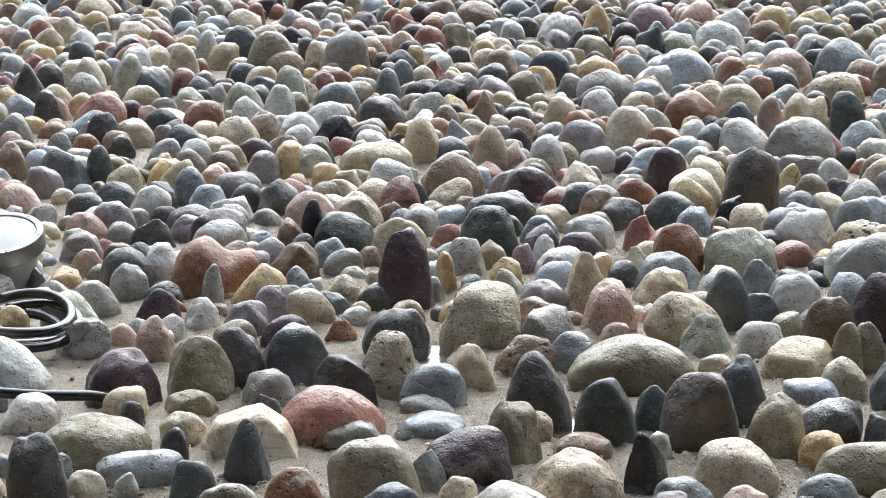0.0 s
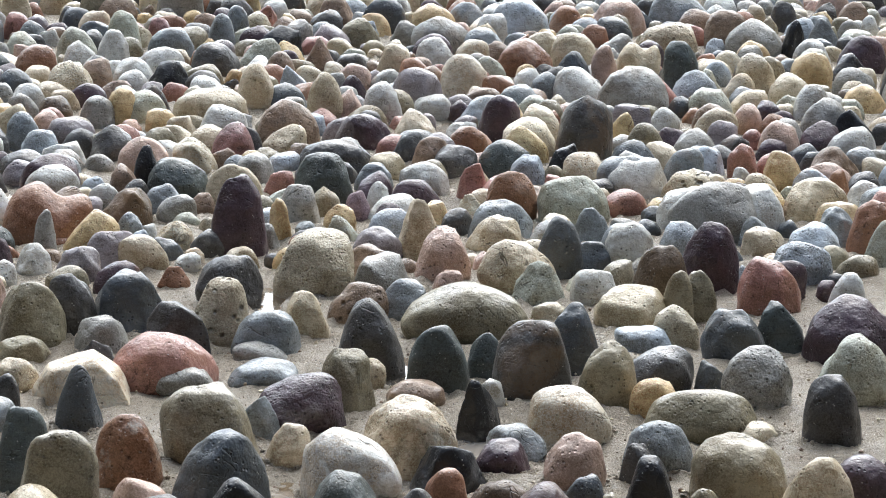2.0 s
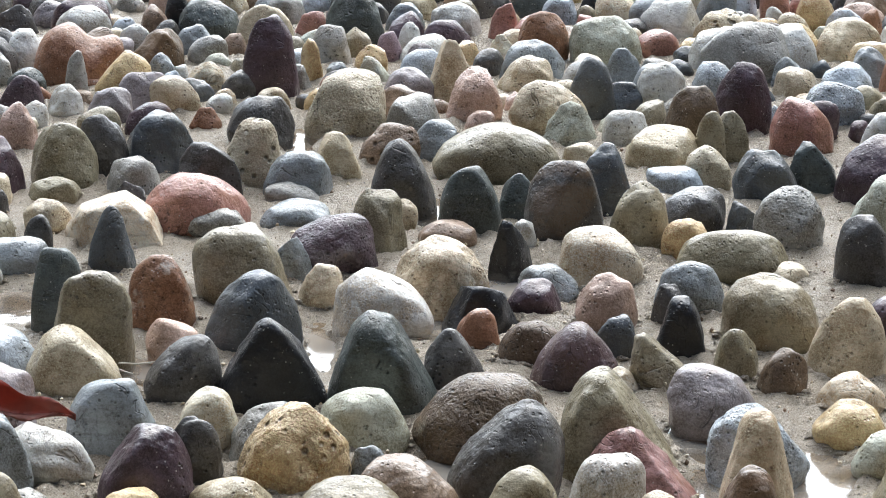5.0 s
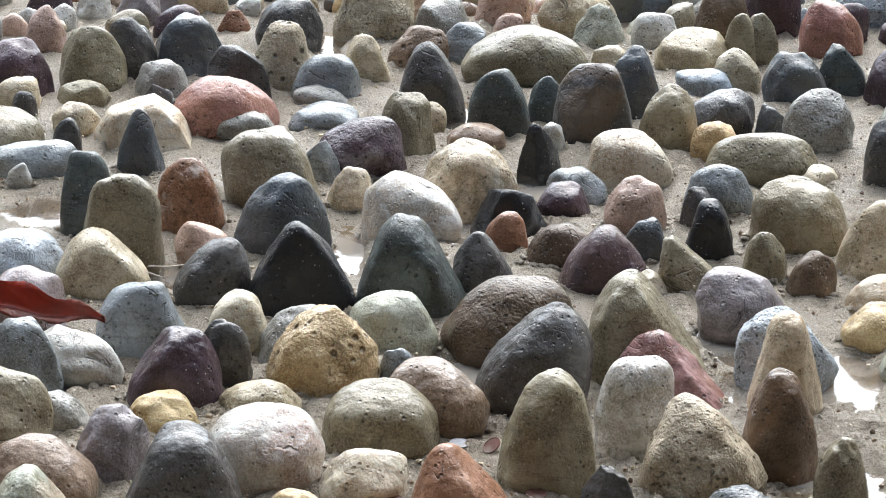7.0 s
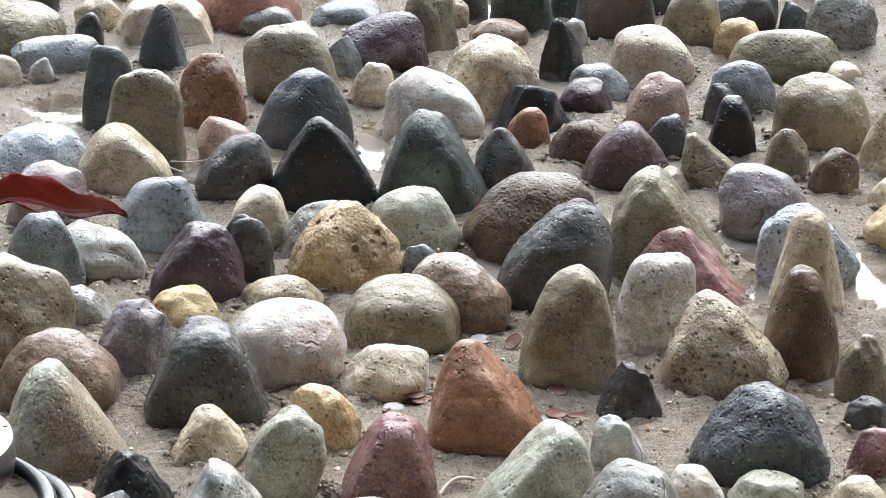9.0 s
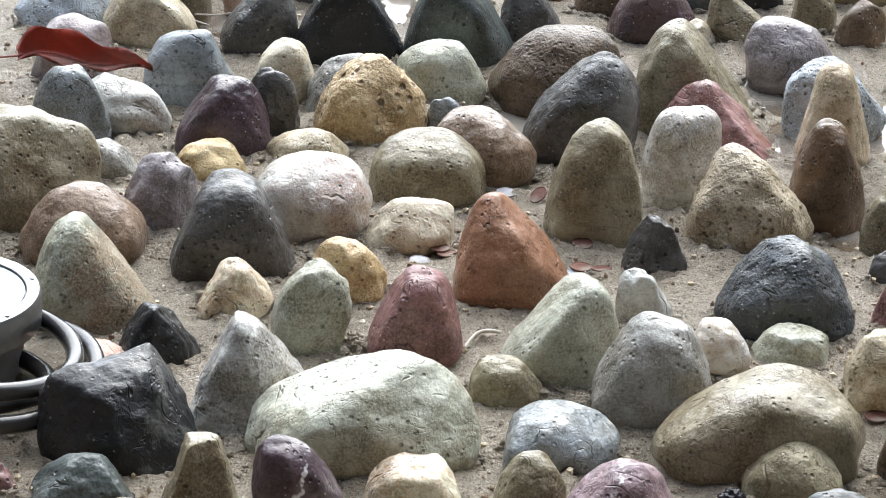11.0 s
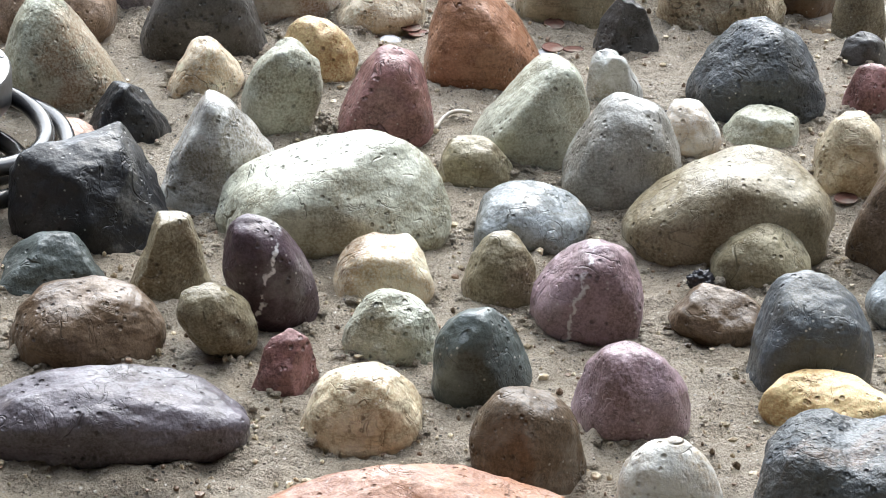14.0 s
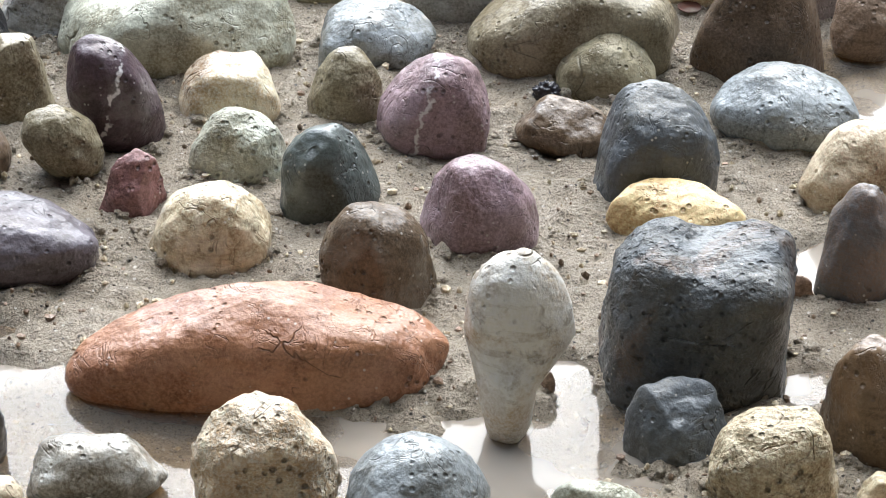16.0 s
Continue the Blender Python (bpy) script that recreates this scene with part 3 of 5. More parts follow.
cobble(0.027, 2.432, 0.089, 0.075, 0.077, "e", "mr", 0, cuts=((-85, 25, 0.42), (85, 22, 0.60), (0, 20, 0.66)), tilt=8, long=1.2)
cobble(-0.066, 2.436, 0.072, 0.061, 0.081, "o", "gg", 0, tilt=22, long=1.5)
cobble(0.367, 2.408, 0.070, 0.056, 0.029, "b", "gg", 0.1)
cobble(0.371, 2.486, 0.127, 0.101, 0.087, "o", "bd", 0, "rough", cuts=((-80, 42, 0.60), (80, 42, 0.64), (-30, 45, 0.66), (0, -5, 0.70)))
cobble(0.239, 2.485, 0.055, 0.046, 0.055, "o", "lg", 0)
cobble(-0.269, 2.508, 0.118, 0.101, 0.101, "o", "gg", 0, "stain", cuts=((88, 40, 0.10), (-88, 15, 0.62), (30, 20, 0.50)))
cobble(-0.138, 2.511, 0.071, 0.056, 0.053, "o", "cr", 0, cuts=((-85, 42, 0.46), (85, 38, 0.62), (10, 30, 0.66)))
cobble(0.477, 2.483, 0.052, 0.044, 0.042, "e", "mr", 0)
cobble(0.122, 2.560, 0.115, 0.097, 0.098, "e", "or", 0, cuts=((85, 48, 0.30), (-85, 18, 0.60), (-20, 50, 0.70)))
cobble(-0.033, 2.556, 0.072, 0.057, 0.055, "b", "yl", -0.1)
cobble(-0.146, 2.626, 0.123, 0.103, 0.095, "e", "dg", 0, cuts=((-85, 28, 0.56), (85, 28, 0.56)))
cobble(0.261, 2.619, 0.061, 0.049, 0.055, "a", "dg", 0)
cobble(0.487, 2.587, 0.046, 0.039, 0.031, "o", "dg", 0)
cobble(-0.293, 2.659, 0.124, 0.105, 0.072, "o", "br", 0, cuts=((88, 48, 0.56), (0, 60, 0.72)))
cobble(0.025, 2.689, 0.090, 0.075, 0.045, "o", "cr", 0.2)
cobble(0.362, 2.705, 0.126, 0.106, 0.093, "o", "tn", 0, "rough", cuts=((88, 40, 0.42), (-88, 25, 0.60)))
cobble(-0.074, 2.731, 0.123, 0.103, 0.073, "o", "lg", 0, "stain", cuts=((-88, 52, 0.66), (0, 60, 0.66)), tilt=10, long=0.9)
cobble(0.208, 2.714, 0.098, 0.078, 0.117, "b", "ol", 0, cuts=((-88, 30, 0.74), (88, 42, 0.82), (30, 5, 0.76)))
cobble(0.496, 2.674, 0.055, 0.047, 0.062, "o", "ol", 0)
cobble(-0.227, 2.737, 0.082, 0.069, 0.073, "o", "pg", 0)
cobble(-0.374, 2.775, 0.177, 0.148, 0.109, "o", "ol", 0)
cobble(0.446, 2.759, 0.081, 0.068, 0.101, "e", "db", 0, cuts=((-88, 28, 0.55), (88, 26, 0.66)))
cobble(0.045, 2.828, 0.122, 0.097, 0.063, "b", "ol", 0, cuts=((0, 70, 0.72), (88, 45, 0.70)))
cobble(0.304, 2.799, 0.084, 0.068, 0.099, "b", "lg", 0, "mottled", cuts=((-40, 15, 0.60), (35, 35, 0.58), (0, 85, 0.80)))
cobble(0.104, 2.880, 0.113, 0.095, 0.069, "o", "br", 0, cuts=((88, 45, 0.46), (0, 45, 0.66)), tilt=-10, long=0.9)
cobble(-0.181, 2.866, 0.079, 0.067, 0.038, "o", "yl", 0)
cobble(-0.286, 2.874, 0.064, 0.055, 0.038, "o", "gy", -0.4)
cobble(-0.081, 2.920, 0.090, 0.076, 0.033, "o", "tn", 0)
cobble(0.211, 2.947, 0.125, 0.107, 0.107, "o", "dg", 0, cuts=((-88, 38, 0.50), (0, 20, 0.78)), tilt=12, long=1.2)
cobble(-0.172, 2.946, 0.102, 0.081, 0.081, "b", "pu", 0, cuts=((-88, 45, 0.44), (85, 25, 0.76), (40, 30, 0.66)))
cobble(0.476, 2.917, 0.080, 0.068, 0.108, "e", "tn", 0, cuts=((-88, 26, 0.50), (88, 26, 0.50)))
cobble(0.355, 2.954, 0.115, 0.091, 0.073, "a", "mr", 0, cuts=((88, 45, 0.42), (-60, 20, 0.66), (0, 80, 0.8)))
cobble(-0.015, 3.000, 0.123, 0.103, 0.089, "o", "yl", 0, "porous")
cobble(-0.336, 2.975, 0.086, 0.073, 0.084, "o", "bg", 0)
cobble(-0.120, 2.991, 0.058, 0.049, 0.077, "o", "dg", -0.3)
cobble(0.066, 3.008, 0.046, 0.039, 0.037, "o", "bg", 0)
cobble(-0.282, 3.029, 0.100, 0.086, 0.055, "o", "lg", -0.4)
cobble(0.340, 3.041, 0.134, 0.112, 0.110, "o", "ol", 0, cuts=((88, 42, 0.16), (-88, 15, 0.66)))
cobble(0.494, 3.026, 0.114, 0.090, 0.073, "b", "lb", 0, "rough")
cobble(-0.037, 3.073, 0.100, 0.084, 0.063, "o", "gy", 0)
cobble(0.195, 3.122, 0.156, 0.130, 0.082, "o", "db", 0.1, "rough")
cobble(-0.219, 3.118, 0.103, 0.087, 0.080, "o", "bg", 0)
cobble(-0.111, 3.115, 0.070, 0.059, 0.067, "e", "cr", 0)
cobble(0.063, 3.132, 0.104, 0.082, 0.061, "b", "gg", 0)
cobble(0.616, 3.141, 0.084, 0.072, 0.043, "o", "yl", 0)
cobble(-0.355, 3.181, 0.094, 0.080, 0.072, "o", "pg", 0)
cobble(0.469, 3.194, 0.114, 0.096, 0.067, "o", "pg", -0.2)
cobble(0.086, 3.257, 0.131, 0.109, 0.115, "o", "dn", 0, cuts=((88, 40, 0.34), (-88, 30, 0.56), (20, 60, 0.66)))
cobble(-0.042, 3.265, 0.135, 0.094, 0.103, "t", "bk", 0, cuts=((-88, 38, 0.44), (88, 40, 0.50), (0, 30, 0.66)))
cobble(-0.147, 3.288, 0.093, 0.078, 0.077, "o", "dg", 0, cuts=((-88, 45, 0.42),), tilt=10, long=1.1)
cobble(0.638, 3.253, 0.082, 0.070, 0.039, "o", "cr", 0)
cobble(0.175, 3.314, 0.078, 0.065, 0.076, "e", "dg", 0, cuts=((88, 40, 0.40), (-88, 12, 0.74)))
cobble(-0.278, 3.336, 0.116, 0.099, 0.071, "e", "tn", 0, cuts=((88, 42, 0.38), (-88, 28, 0.56)))
cobble(0.371, 3.317, 0.043, 0.037, 0.025, "o", "cr", 0)
cobble(0.320, 3.349, 0.106, 0.089, 0.071, "e", "pu", 0, cuts=((-88, 38, 0.52), (88, 42, 0.56)))
cobble(0.565, 3.310, 0.060, 0.051, 0.052, "e", "db", 0)
cobble(0.420, 3.335, 0.073, 0.058, 0.063, "a", "ol", -0.5)
cobble(-0.386, 3.403, 0.123, 0.104, 0.047, "o", "lb", 0)
cobble(0.519, 3.374, 0.053, 0.042, 0.056, "b", "ol", 0)
cobble(0.655, 3.381, 0.096, 0.081, 0.094, "e", "tn", 0)
cobble(0.277, 3.432, 0.090, 0.076, 0.049, "e", "db", 0)
cobble(-0.262, 3.440, 0.100, 0.080, 0.111, "b", "ol", 0)
cobble(-0.164, 3.450, 0.071, 0.060, 0.046, "o", "pk", 0)
cobble(-0.067, 3.496, 0.125, 0.105, 0.093, "o", "bd", 0)
cobble(0.385, 3.462, 0.056, 0.047, 0.047, "o", "bd", 0)
cobble(0.211, 3.490, 0.056, 0.048, 0.048, "e", "or", 0)
cobble(0.463, 3.475, 0.063, 0.053, 0.067, "e", "bk", 0, cuts=((-88, 25, 0.52), (88, 25, 0.52)))
cobble(0.096, 3.551, 0.129, 0.108, 0.080, "o", "wh", -0.1, "mottled")
cobble(0.583, 3.516, 0.127, 0.101, 0.079, "b", "ol", 0)
cobble(-0.184, 3.562, 0.085, 0.068, 0.096, "b", "or", 0, "mottled")
cobble(-0.314, 3.560, 0.071, 0.057, 0.106, "b", "dn", 0)
cobble(0.381, 3.582, 0.081, 0.068, 0.065, "o", "pk", 0)
cobble(0.222, 3.601, 0.091, 0.072, 0.047, "a", "bk", 0)
cobble(0.460, 3.593, 0.043, 0.037, 0.050, "o", "dg", 0)
cobble(0.292, 3.638, 0.074, 0.062, 0.041, "o", "pu", 0)
cobble(0.174, 3.674, 0.128, 0.107, 0.086, "o", "tn", -0.1, "mottled")
cobble(0.018, 3.675, 0.060, 0.051, 0.052, "o", "tn", 0)
cobble(-0.087, 3.701, 0.129, 0.109, 0.096, "o", "ol", -0.1)
cobble(0.499, 3.666, 0.094, 0.079, 0.059, "o", "bg", 0)
cobble(0.317, 3.712, 0.080, 0.067, 0.039, "o", "bg", 0)
cobble(-0.532, 3.725, 0.084, 0.072, 0.096, "e", "dg", -0.2)
cobble(-0.474, 3.764, 0.056, 0.048, 0.035, "o", "cr", 0)
cobble(0.394, 3.798, 0.116, 0.092, 0.068, "b", "cr", 0, cuts=((-88, 15, 0.74), (88, 48, 0.62), (0, 75, 0.72)))
cobble(-0.018, 3.807, 0.050, 0.039, 0.051, "a", "bg", 0)
cobble(-0.423, 3.777, 0.034, 0.027, 0.029, "a", "lg", 0)
cobble(0.637, 3.788, 0.079, 0.068, 0.024, "o", "tn", 0)
cobble(0.746, 3.768, 0.079, 0.063, 0.093, "b", "dg", 0)
cobble(0.575, 3.811, 0.156, 0.093, 0.060, "l", "ol", 0.1)
cobble(0.029, 3.861, 0.133, 0.111, 0.068, "o", "pu", 0, "rough")
cobble(0.275, 3.820, 0.061, 0.049, 0.074, "a", "bk", 0)
cobble(-0.408, 3.832, 0.122, 0.073, 0.043, "l", "bg", 0)
cobble(-0.264, 3.832, 0.066, 0.046, 0.087, "t", "bd", 0, cuts=((-88, 18, 0.60), (88, 26, 0.46)))
cobble(-0.519, 3.844, 0.034, 0.029, 0.037, "o", "bg", 0)
cobble(-0.602, 3.855, 0.045, 0.039, 0.034, "o", "bg", 0)
cobble(0.096, 3.933, 0.083, 0.066, 0.085, "a", "ol", 0)
cobble(0.526, 3.903, 0.077, 0.065, 0.053, "o", "yl", 0)
cobble(-0.371, 3.915, 0.042, 0.036, 0.054, "o", "dg", 0)
cobble(-0.487, 3.953, 0.164, 0.138, 0.063, "o", "ol", 0)
cobble(0.299, 3.944, 0.040, 0.033, 0.039, "o", "lg", 0)
cobble(-0.272, 3.989, 0.136, 0.108, 0.064, "a", "cr", -0.2, "mottled")
cobble(0.463, 3.955, 0.087, 0.074, 0.091, "e", "ol", 0)
cobble(0.196, 3.981, 0.083, 0.066, 0.028, "b", "br", 0)
cobble(0.362, 4.008, 0.116, 0.092, 0.111, "b", "dg", 0)
cobble(0.677, 3.974, 0.103, 0.087, 0.080, "o", "gy", 0, "rough")
cobble(-0.130, 4.037, 0.092, 0.078, 0.032, "o", "gy", 0)
cobble(-0.016, 4.059, 0.105, 0.088, 0.036, "o", "bg", 0)
cobble(-0.162, 4.076, 0.160, 0.136, 0.073, "o", "rd", 0, cuts=((88, 52, 0.60), (-88, 45, 0.70)))
cobble(0.231, 4.052, 0.092, 0.073, 0.091, "b", "dn", 0, cuts=((-88, 25, 0.60), (88, 40, 0.66)))
cobble(0.824, 3.984, 0.119, 0.101, 0.094, "o", "gg", 0)
cobble(-0.368, 4.043, 0.071, 0.061, 0.042, "o", "tn", 0)
cobble(0.542, 4.051, 0.112, 0.096, 0.058, "o", "dg", 0.2)
cobble(0.133, 4.068, 0.049, 0.041, 0.038, "o", "tn", 0)
cobble(0.619, 4.025, 0.044, 0.035, 0.042, "a", "bd", 0)
cobble(-0.449, 4.094, 0.045, 0.038, 0.045, "o", "dg", 0)
cobble(-0.594, 4.099, 0.089, 0.076, 0.053, "o", "lg", 0)
cobble(0.300, 4.114, 0.051, 0.041, 0.063, "b", "dn", 0)
cobble(0.139, 4.161, 0.097, 0.082, 0.103, "e", "dg", 0, cuts=((88, 28, 0.46), (-88, 20, 0.70)))
cobble(0.435, 4.145, 0.079, 0.066, 0.101, "o", "bd", -0.1)
cobble(-0.269, 4.177, 0.066, 0.053, 0.036, "a", "dg", 0)
cobble(-0.024, 4.207, 0.081, 0.068, 0.026, "o", "gy", 0)
cobble(-0.466, 4.176, 0.070, 0.060, 0.045, "o", "tn", 0)
cobble(-0.373, 4.213, 0.079, 0.067, 0.032, "o", "ol", 0)
cobble(-0.015, 4.245, 0.105, 0.089, 0.064, "e", "bg", 0)
cobble(-0.147, 4.237, 0.100, 0.080, 0.081, "a", "dg", 0)
cobble(0.681, 4.213, 0.101, 0.085, 0.075, "o", "bd", 0)
cobble(-0.478, 4.260, 0.115, 0.097, 0.081, "o", "pu", 0)
cobble(-0.260, 4.270, 0.080, 0.068, 0.047, "o", "gy", 0)
cobble(0.859, 4.219, 0.147, 0.124, 0.093, "o", "pu", 0)
cobble(-0.083, 4.306, 0.089, 0.076, 0.099, "o", "tn", 0, "porous")
cobble(-0.366, 4.310, 0.101, 0.086, 0.091, "o", "ol", 0)
cobble(0.554, 4.285, 0.086, 0.068, 0.030, "b", "lb", 0)
cobble(0.287, 4.354, 0.196, 0.117, 0.076, "l", "ol", 0, cuts=((-88, 50, 0.56), (88, 42, 0.80)))
cobble(0.760, 4.274, 0.076, 0.061, 0.074, "a", "dn", 0)
cobble(0.605, 4.309, 0.077, 0.065, 0.058, "o", "tn", 0)
cobble(0.045, 4.352, 0.073, 0.062, 0.069, "o", "tn", 0)
cobble(-0.312, 4.368, 0.081, 0.069, 0.090, "o", "dg", 0)
cobble(-0.661, 4.355, 0.132, 0.112, 0.080, "e", "lg", -0.5)
cobble(-0.221, 4.393, 0.121, 0.096, 0.089, "a", "bd", 0)
cobble(0.127, 4.451, 0.097, 0.082, 0.057, "o", "br", 0, "porous")
cobble(0.555, 4.433, 0.123, 0.104, 0.058, "o", "tn", 0)
cobble(0.426, 4.453, 0.057, 0.048, 0.026, "o", "tn", 0)
cobble(0.628, 4.431, 0.052, 0.045, 0.084, "e", "ol", 0)
cobble(0.204, 4.486, 0.080, 0.068, 0.056, "o", "bg", 0)
cobble(0.660, 4.444, 0.064, 0.055, 0.082, "e", "ol", 0)
cobble(-0.457, 4.524, 0.067, 0.057, 0.072, "e", "pk", 0)
cobble(-0.563, 4.533, 0.080, 0.064, 0.066, "b", "gy", 0, "rough")
cobble(-0.076, 4.587, 0.109, 0.092, 0.071, "o", "dg", 0)
cobble(0.420, 4.563, 0.090, 0.063, 0.068, "t", "gg", 0)
cobble(0.785, 4.525, 0.103, 0.087, 0.084, "e", "rd", -0.3, "stain")
cobble(0.508, 4.561, 0.077, 0.061, 0.055, "b", "lg", 0)
cobble(0.615, 4.567, 0.090, 0.072, 0.095, "b", "db", 0)
cobble(0.910, 4.524, 0.063, 0.053, 0.060, "e", "lg", 0)
cobble(0.061, 4.652, 0.133, 0.106, 0.097, "b", "tn", 0, "rough")
cobble(0.394, 4.664, 0.134, 0.113, 0.064, "o", "tn", -0.1)
cobble(0.281, 4.645, 0.055, 0.047, 0.027, "o", "pk", 0)
cobble(-0.324, 4.697, 0.083, 0.070, 0.059, "o", "pg", 0)
cobble(-0.704, 4.648, 0.068, 0.055, 0.062, "b", "yl", 0)
cobble(0.154, 4.711, 0.093, 0.074, 0.040, "a", "br", 0)
cobble(0.708, 4.672, 0.100, 0.086, 0.112, "o", "pu", 0)
cobble(0.275, 4.732, 0.093, 0.079, 0.084, "o", "pk", 0, "rough")
cobble(0.469, 4.757, 0.083, 0.070, 0.100, "e", "bd", 0)
cobble(-0.401, 4.767, 0.061, 0.052, 0.049, "o", "lg", 0)
cobble(0.870, 4.725, 0.107, 0.091, 0.064, "o", "lb", 0, "rough")
cobble(-0.224, 4.796, 0.090, 0.071, 0.021, "b", "tn", 0)
cobble(-0.058, 4.795, 0.061, 0.052, 0.032, "o", "tn", 0)
cobble(-0.276, 4.806, 0.100, 0.084, 0.046, "o", "pg", 0)
cobble(0.526, 4.798, 0.076, 0.061, 0.037, "a", "bd", 0)
cobble(0.593, 4.805, 0.085, 0.072, 0.082, "o", "lg", 0)
cobble(-0.140, 4.832, 0.043, 0.036, 0.022, "o", "cr", 0)
cobble(-0.191, 4.856, 0.067, 0.057, 0.031, "o", "bd", 0)
cobble(0.172, 4.886, 0.087, 0.073, 0.053, "o", "pg", 0)
cobble(-0.585, 4.856, 0.081, 0.065, 0.058, "b", "gy", 0)
cobble(0.245, 4.893, 0.087, 0.069, 0.102, "a", "tn", 0)
cobble(-0.063, 4.910, 0.098, 0.083, 0.137, "e", "pu", -0.05)
cobble(-0.112, 4.897, 0.072, 0.061, 0.044, "o", "dg", 0)
cobble(-0.391, 4.873, 0.041, 0.035, 0.082, "e", "gy", 0)
cobble(-0.232, 4.922, 0.048, 0.041, 0.039, "o", "lb", 0)
cobble(-0.478, 4.914, 0.068, 0.054, 0.044, "b", "dn", 0)
cobble(-0.174, 4.940, 0.068, 0.058, 0.051, "o", "cr", 0, "rough")
cobble(0.375, 4.953, 0.097, 0.083, 0.054, "o", "tn", 0)
cobble(0.836, 4.897, 0.082, 0.070, 0.053, "o", "tn", 0)
cobble(-0.671, 4.927, 0.063, 0.053, 0.043, "o", "lg", 0)
cobble(0.928, 4.905, 0.097, 0.082, 0.059, "o", "lb", 0)
cobble(-0.398, 5.021, 0.160, 0.135, 0.097, "s", "or", 0)
cobble(-0.546, 4.986, 0.073, 0.062, 0.062, "o", "gy", 0)
cobble(-0.255, 5.011, 0.049, 0.042, 0.051, "e", "bg", 0)
cobble(0.393, 5.035, 0.114, 0.096, 0.069, "o", "bg", 0)
cobble(1.036, 4.946, 0.092, 0.079, 0.091, "o", "or", 0)
cobble(0.006, 5.041, 0.040, 0.034, 0.071, "o", "yl", 0)
cobble(0.555, 5.024, 0.069, 0.055, 0.061, "a", "bg", 0)
cobble(0.774, 5.077, 0.160, 0.135, 0.036, "o", "gy", 0)
cobble(0.990, 5.028, 0.069, 0.059, 0.063, "o", "bg", 0)
cobble(0.112, 5.124, 0.060, 0.051, 0.043, "o", "yl", 0)
cobble(-0.499, 5.133, 0.081, 0.068, 0.068, "e", "lg", 0)
cobble(0.841, 5.118, 0.141, 0.119, 0.051, "o", "lg", 0)
cobble(-0.273, 5.158, 0.102, 0.081, 0.061, "a", "db", 0)
cobble(0.037, 5.176, 0.081, 0.069, 0.069, "o", "gy", 0)
cobble(0.743, 5.151, 0.123, 0.103, 0.045, "o", "lg", 0)
cobble(0.537, 5.200, 0.133, 0.112, 0.069, "o", "gg", 0)
cobble(-0.637, 5.172, 0.066, 0.056, 0.050, "o", "pk", 0)
cobble(0.145, 5.215, 0.051, 0.043, 0.050, "o", "lp", 0)
cobble(0.426, 5.234, 0.099, 0.084, 0.086, "o", "or", 0)
cobble(-0.586, 5.241, 0.072, 0.061, 0.045, "o", "db", 0)
cobble(-0.204, 5.277, 0.078, 0.066, 0.043, "o", "bg", 0)
cobble(0.185, 5.275, 0.047, 0.040, 0.054, "o", "lg", 0)
cobble(0.986, 5.228, 0.123, 0.105, 0.062, "o", "tn", 0)
cobble(-0.080, 5.336, 0.110, 0.093, 0.076, "o", "tn", 0)
cobble(0.086, 5.343, 0.113, 0.096, 0.096, "o", "dn", 0)
cobble(-0.666, 5.310, 0.083, 0.071, 0.041, "o", "pg", 0)
cobble(0.854, 5.305, 0.073, 0.062, 0.051, "o", "db", 0)
cobble(-0.415, 5.373, 0.105, 0.089, 0.052, "o", "lg", 0)
cobble(0.907, 5.305, 0.073, 0.062, 0.047, "o", "yl", 0)
cobble(-0.184, 5.401, 0.116, 0.093, 0.052, "b", "dn", 0)
cobble(0.770, 5.357, 0.107, 0.091, 0.066, "o", "tn", 0, "porous")
cobble(-0.423, 5.402, 0.116, 0.093, 0.077, "b", "pu", 0)
cobble(-0.287, 5.392, 0.058, 0.049, 0.062, "o", "br", 0)
cobble(0.366, 5.391, 0.063, 0.051, 0.067, "a", "rd", 0)
cobble(0.278, 5.433, 0.096, 0.081, 0.061, "o", "lg", 0)
cobble(0.679, 5.419, 0.121, 0.103, 0.041, "o", "lg", 0)
cobble(1.101, 5.334, 0.079, 0.067, 0.048, "o", "lg", 0)
cobble(-0.236, 5.432, 0.069, 0.048, 0.090, "t", "bk", -0.1)
cobble(-0.550, 5.427, 0.090, 0.072, 0.052, "a", "dg", 0)
cobble(0.666, 5.448, 0.122, 0.104, 0.068, "o", "bg", 0)
cobble(0.184, 5.484, 0.075, 0.064, 0.050, "e", "bg", 0)
cobble(1.062, 5.408, 0.048, 0.041, 0.056, "o", "or", 0)
cobble(-0.680, 5.491, 0.091, 0.077, 0.047, "o", "pk", -0.1)
cobble(1.015, 5.436, 0.074, 0.064, 0.053, "o", "lb", 0)
cobble(0.481, 5.537, 0.070, 0.060, 0.056, "o", "lb", 0)
cobble(0.966, 5.485, 0.080, 0.069, 0.078, "o", "yl", 0)
cobble(-0.635, 5.545, 0.097, 0.083, 0.067, "o", "pg", 0)
cobble(0.216, 5.593, 0.080, 0.068, 0.049, "o", "tn", 0)
cobble(-0.257, 5.606, 0.110, 0.093, 0.075, "o", "pk", -0.1)
cobble(0.344, 5.603, 0.093, 0.079, 0.063, "o", "dg", 0)
cobble(0.894, 5.527, 0.043, 0.037, 0.037, "o", "gy", 0)
cobble(0.596, 5.598, 0.082, 0.070, 0.035, "o", "cr", 0)
cobble(0.448, 5.629, 0.110, 0.093, 0.059, "o", "dn", 0)
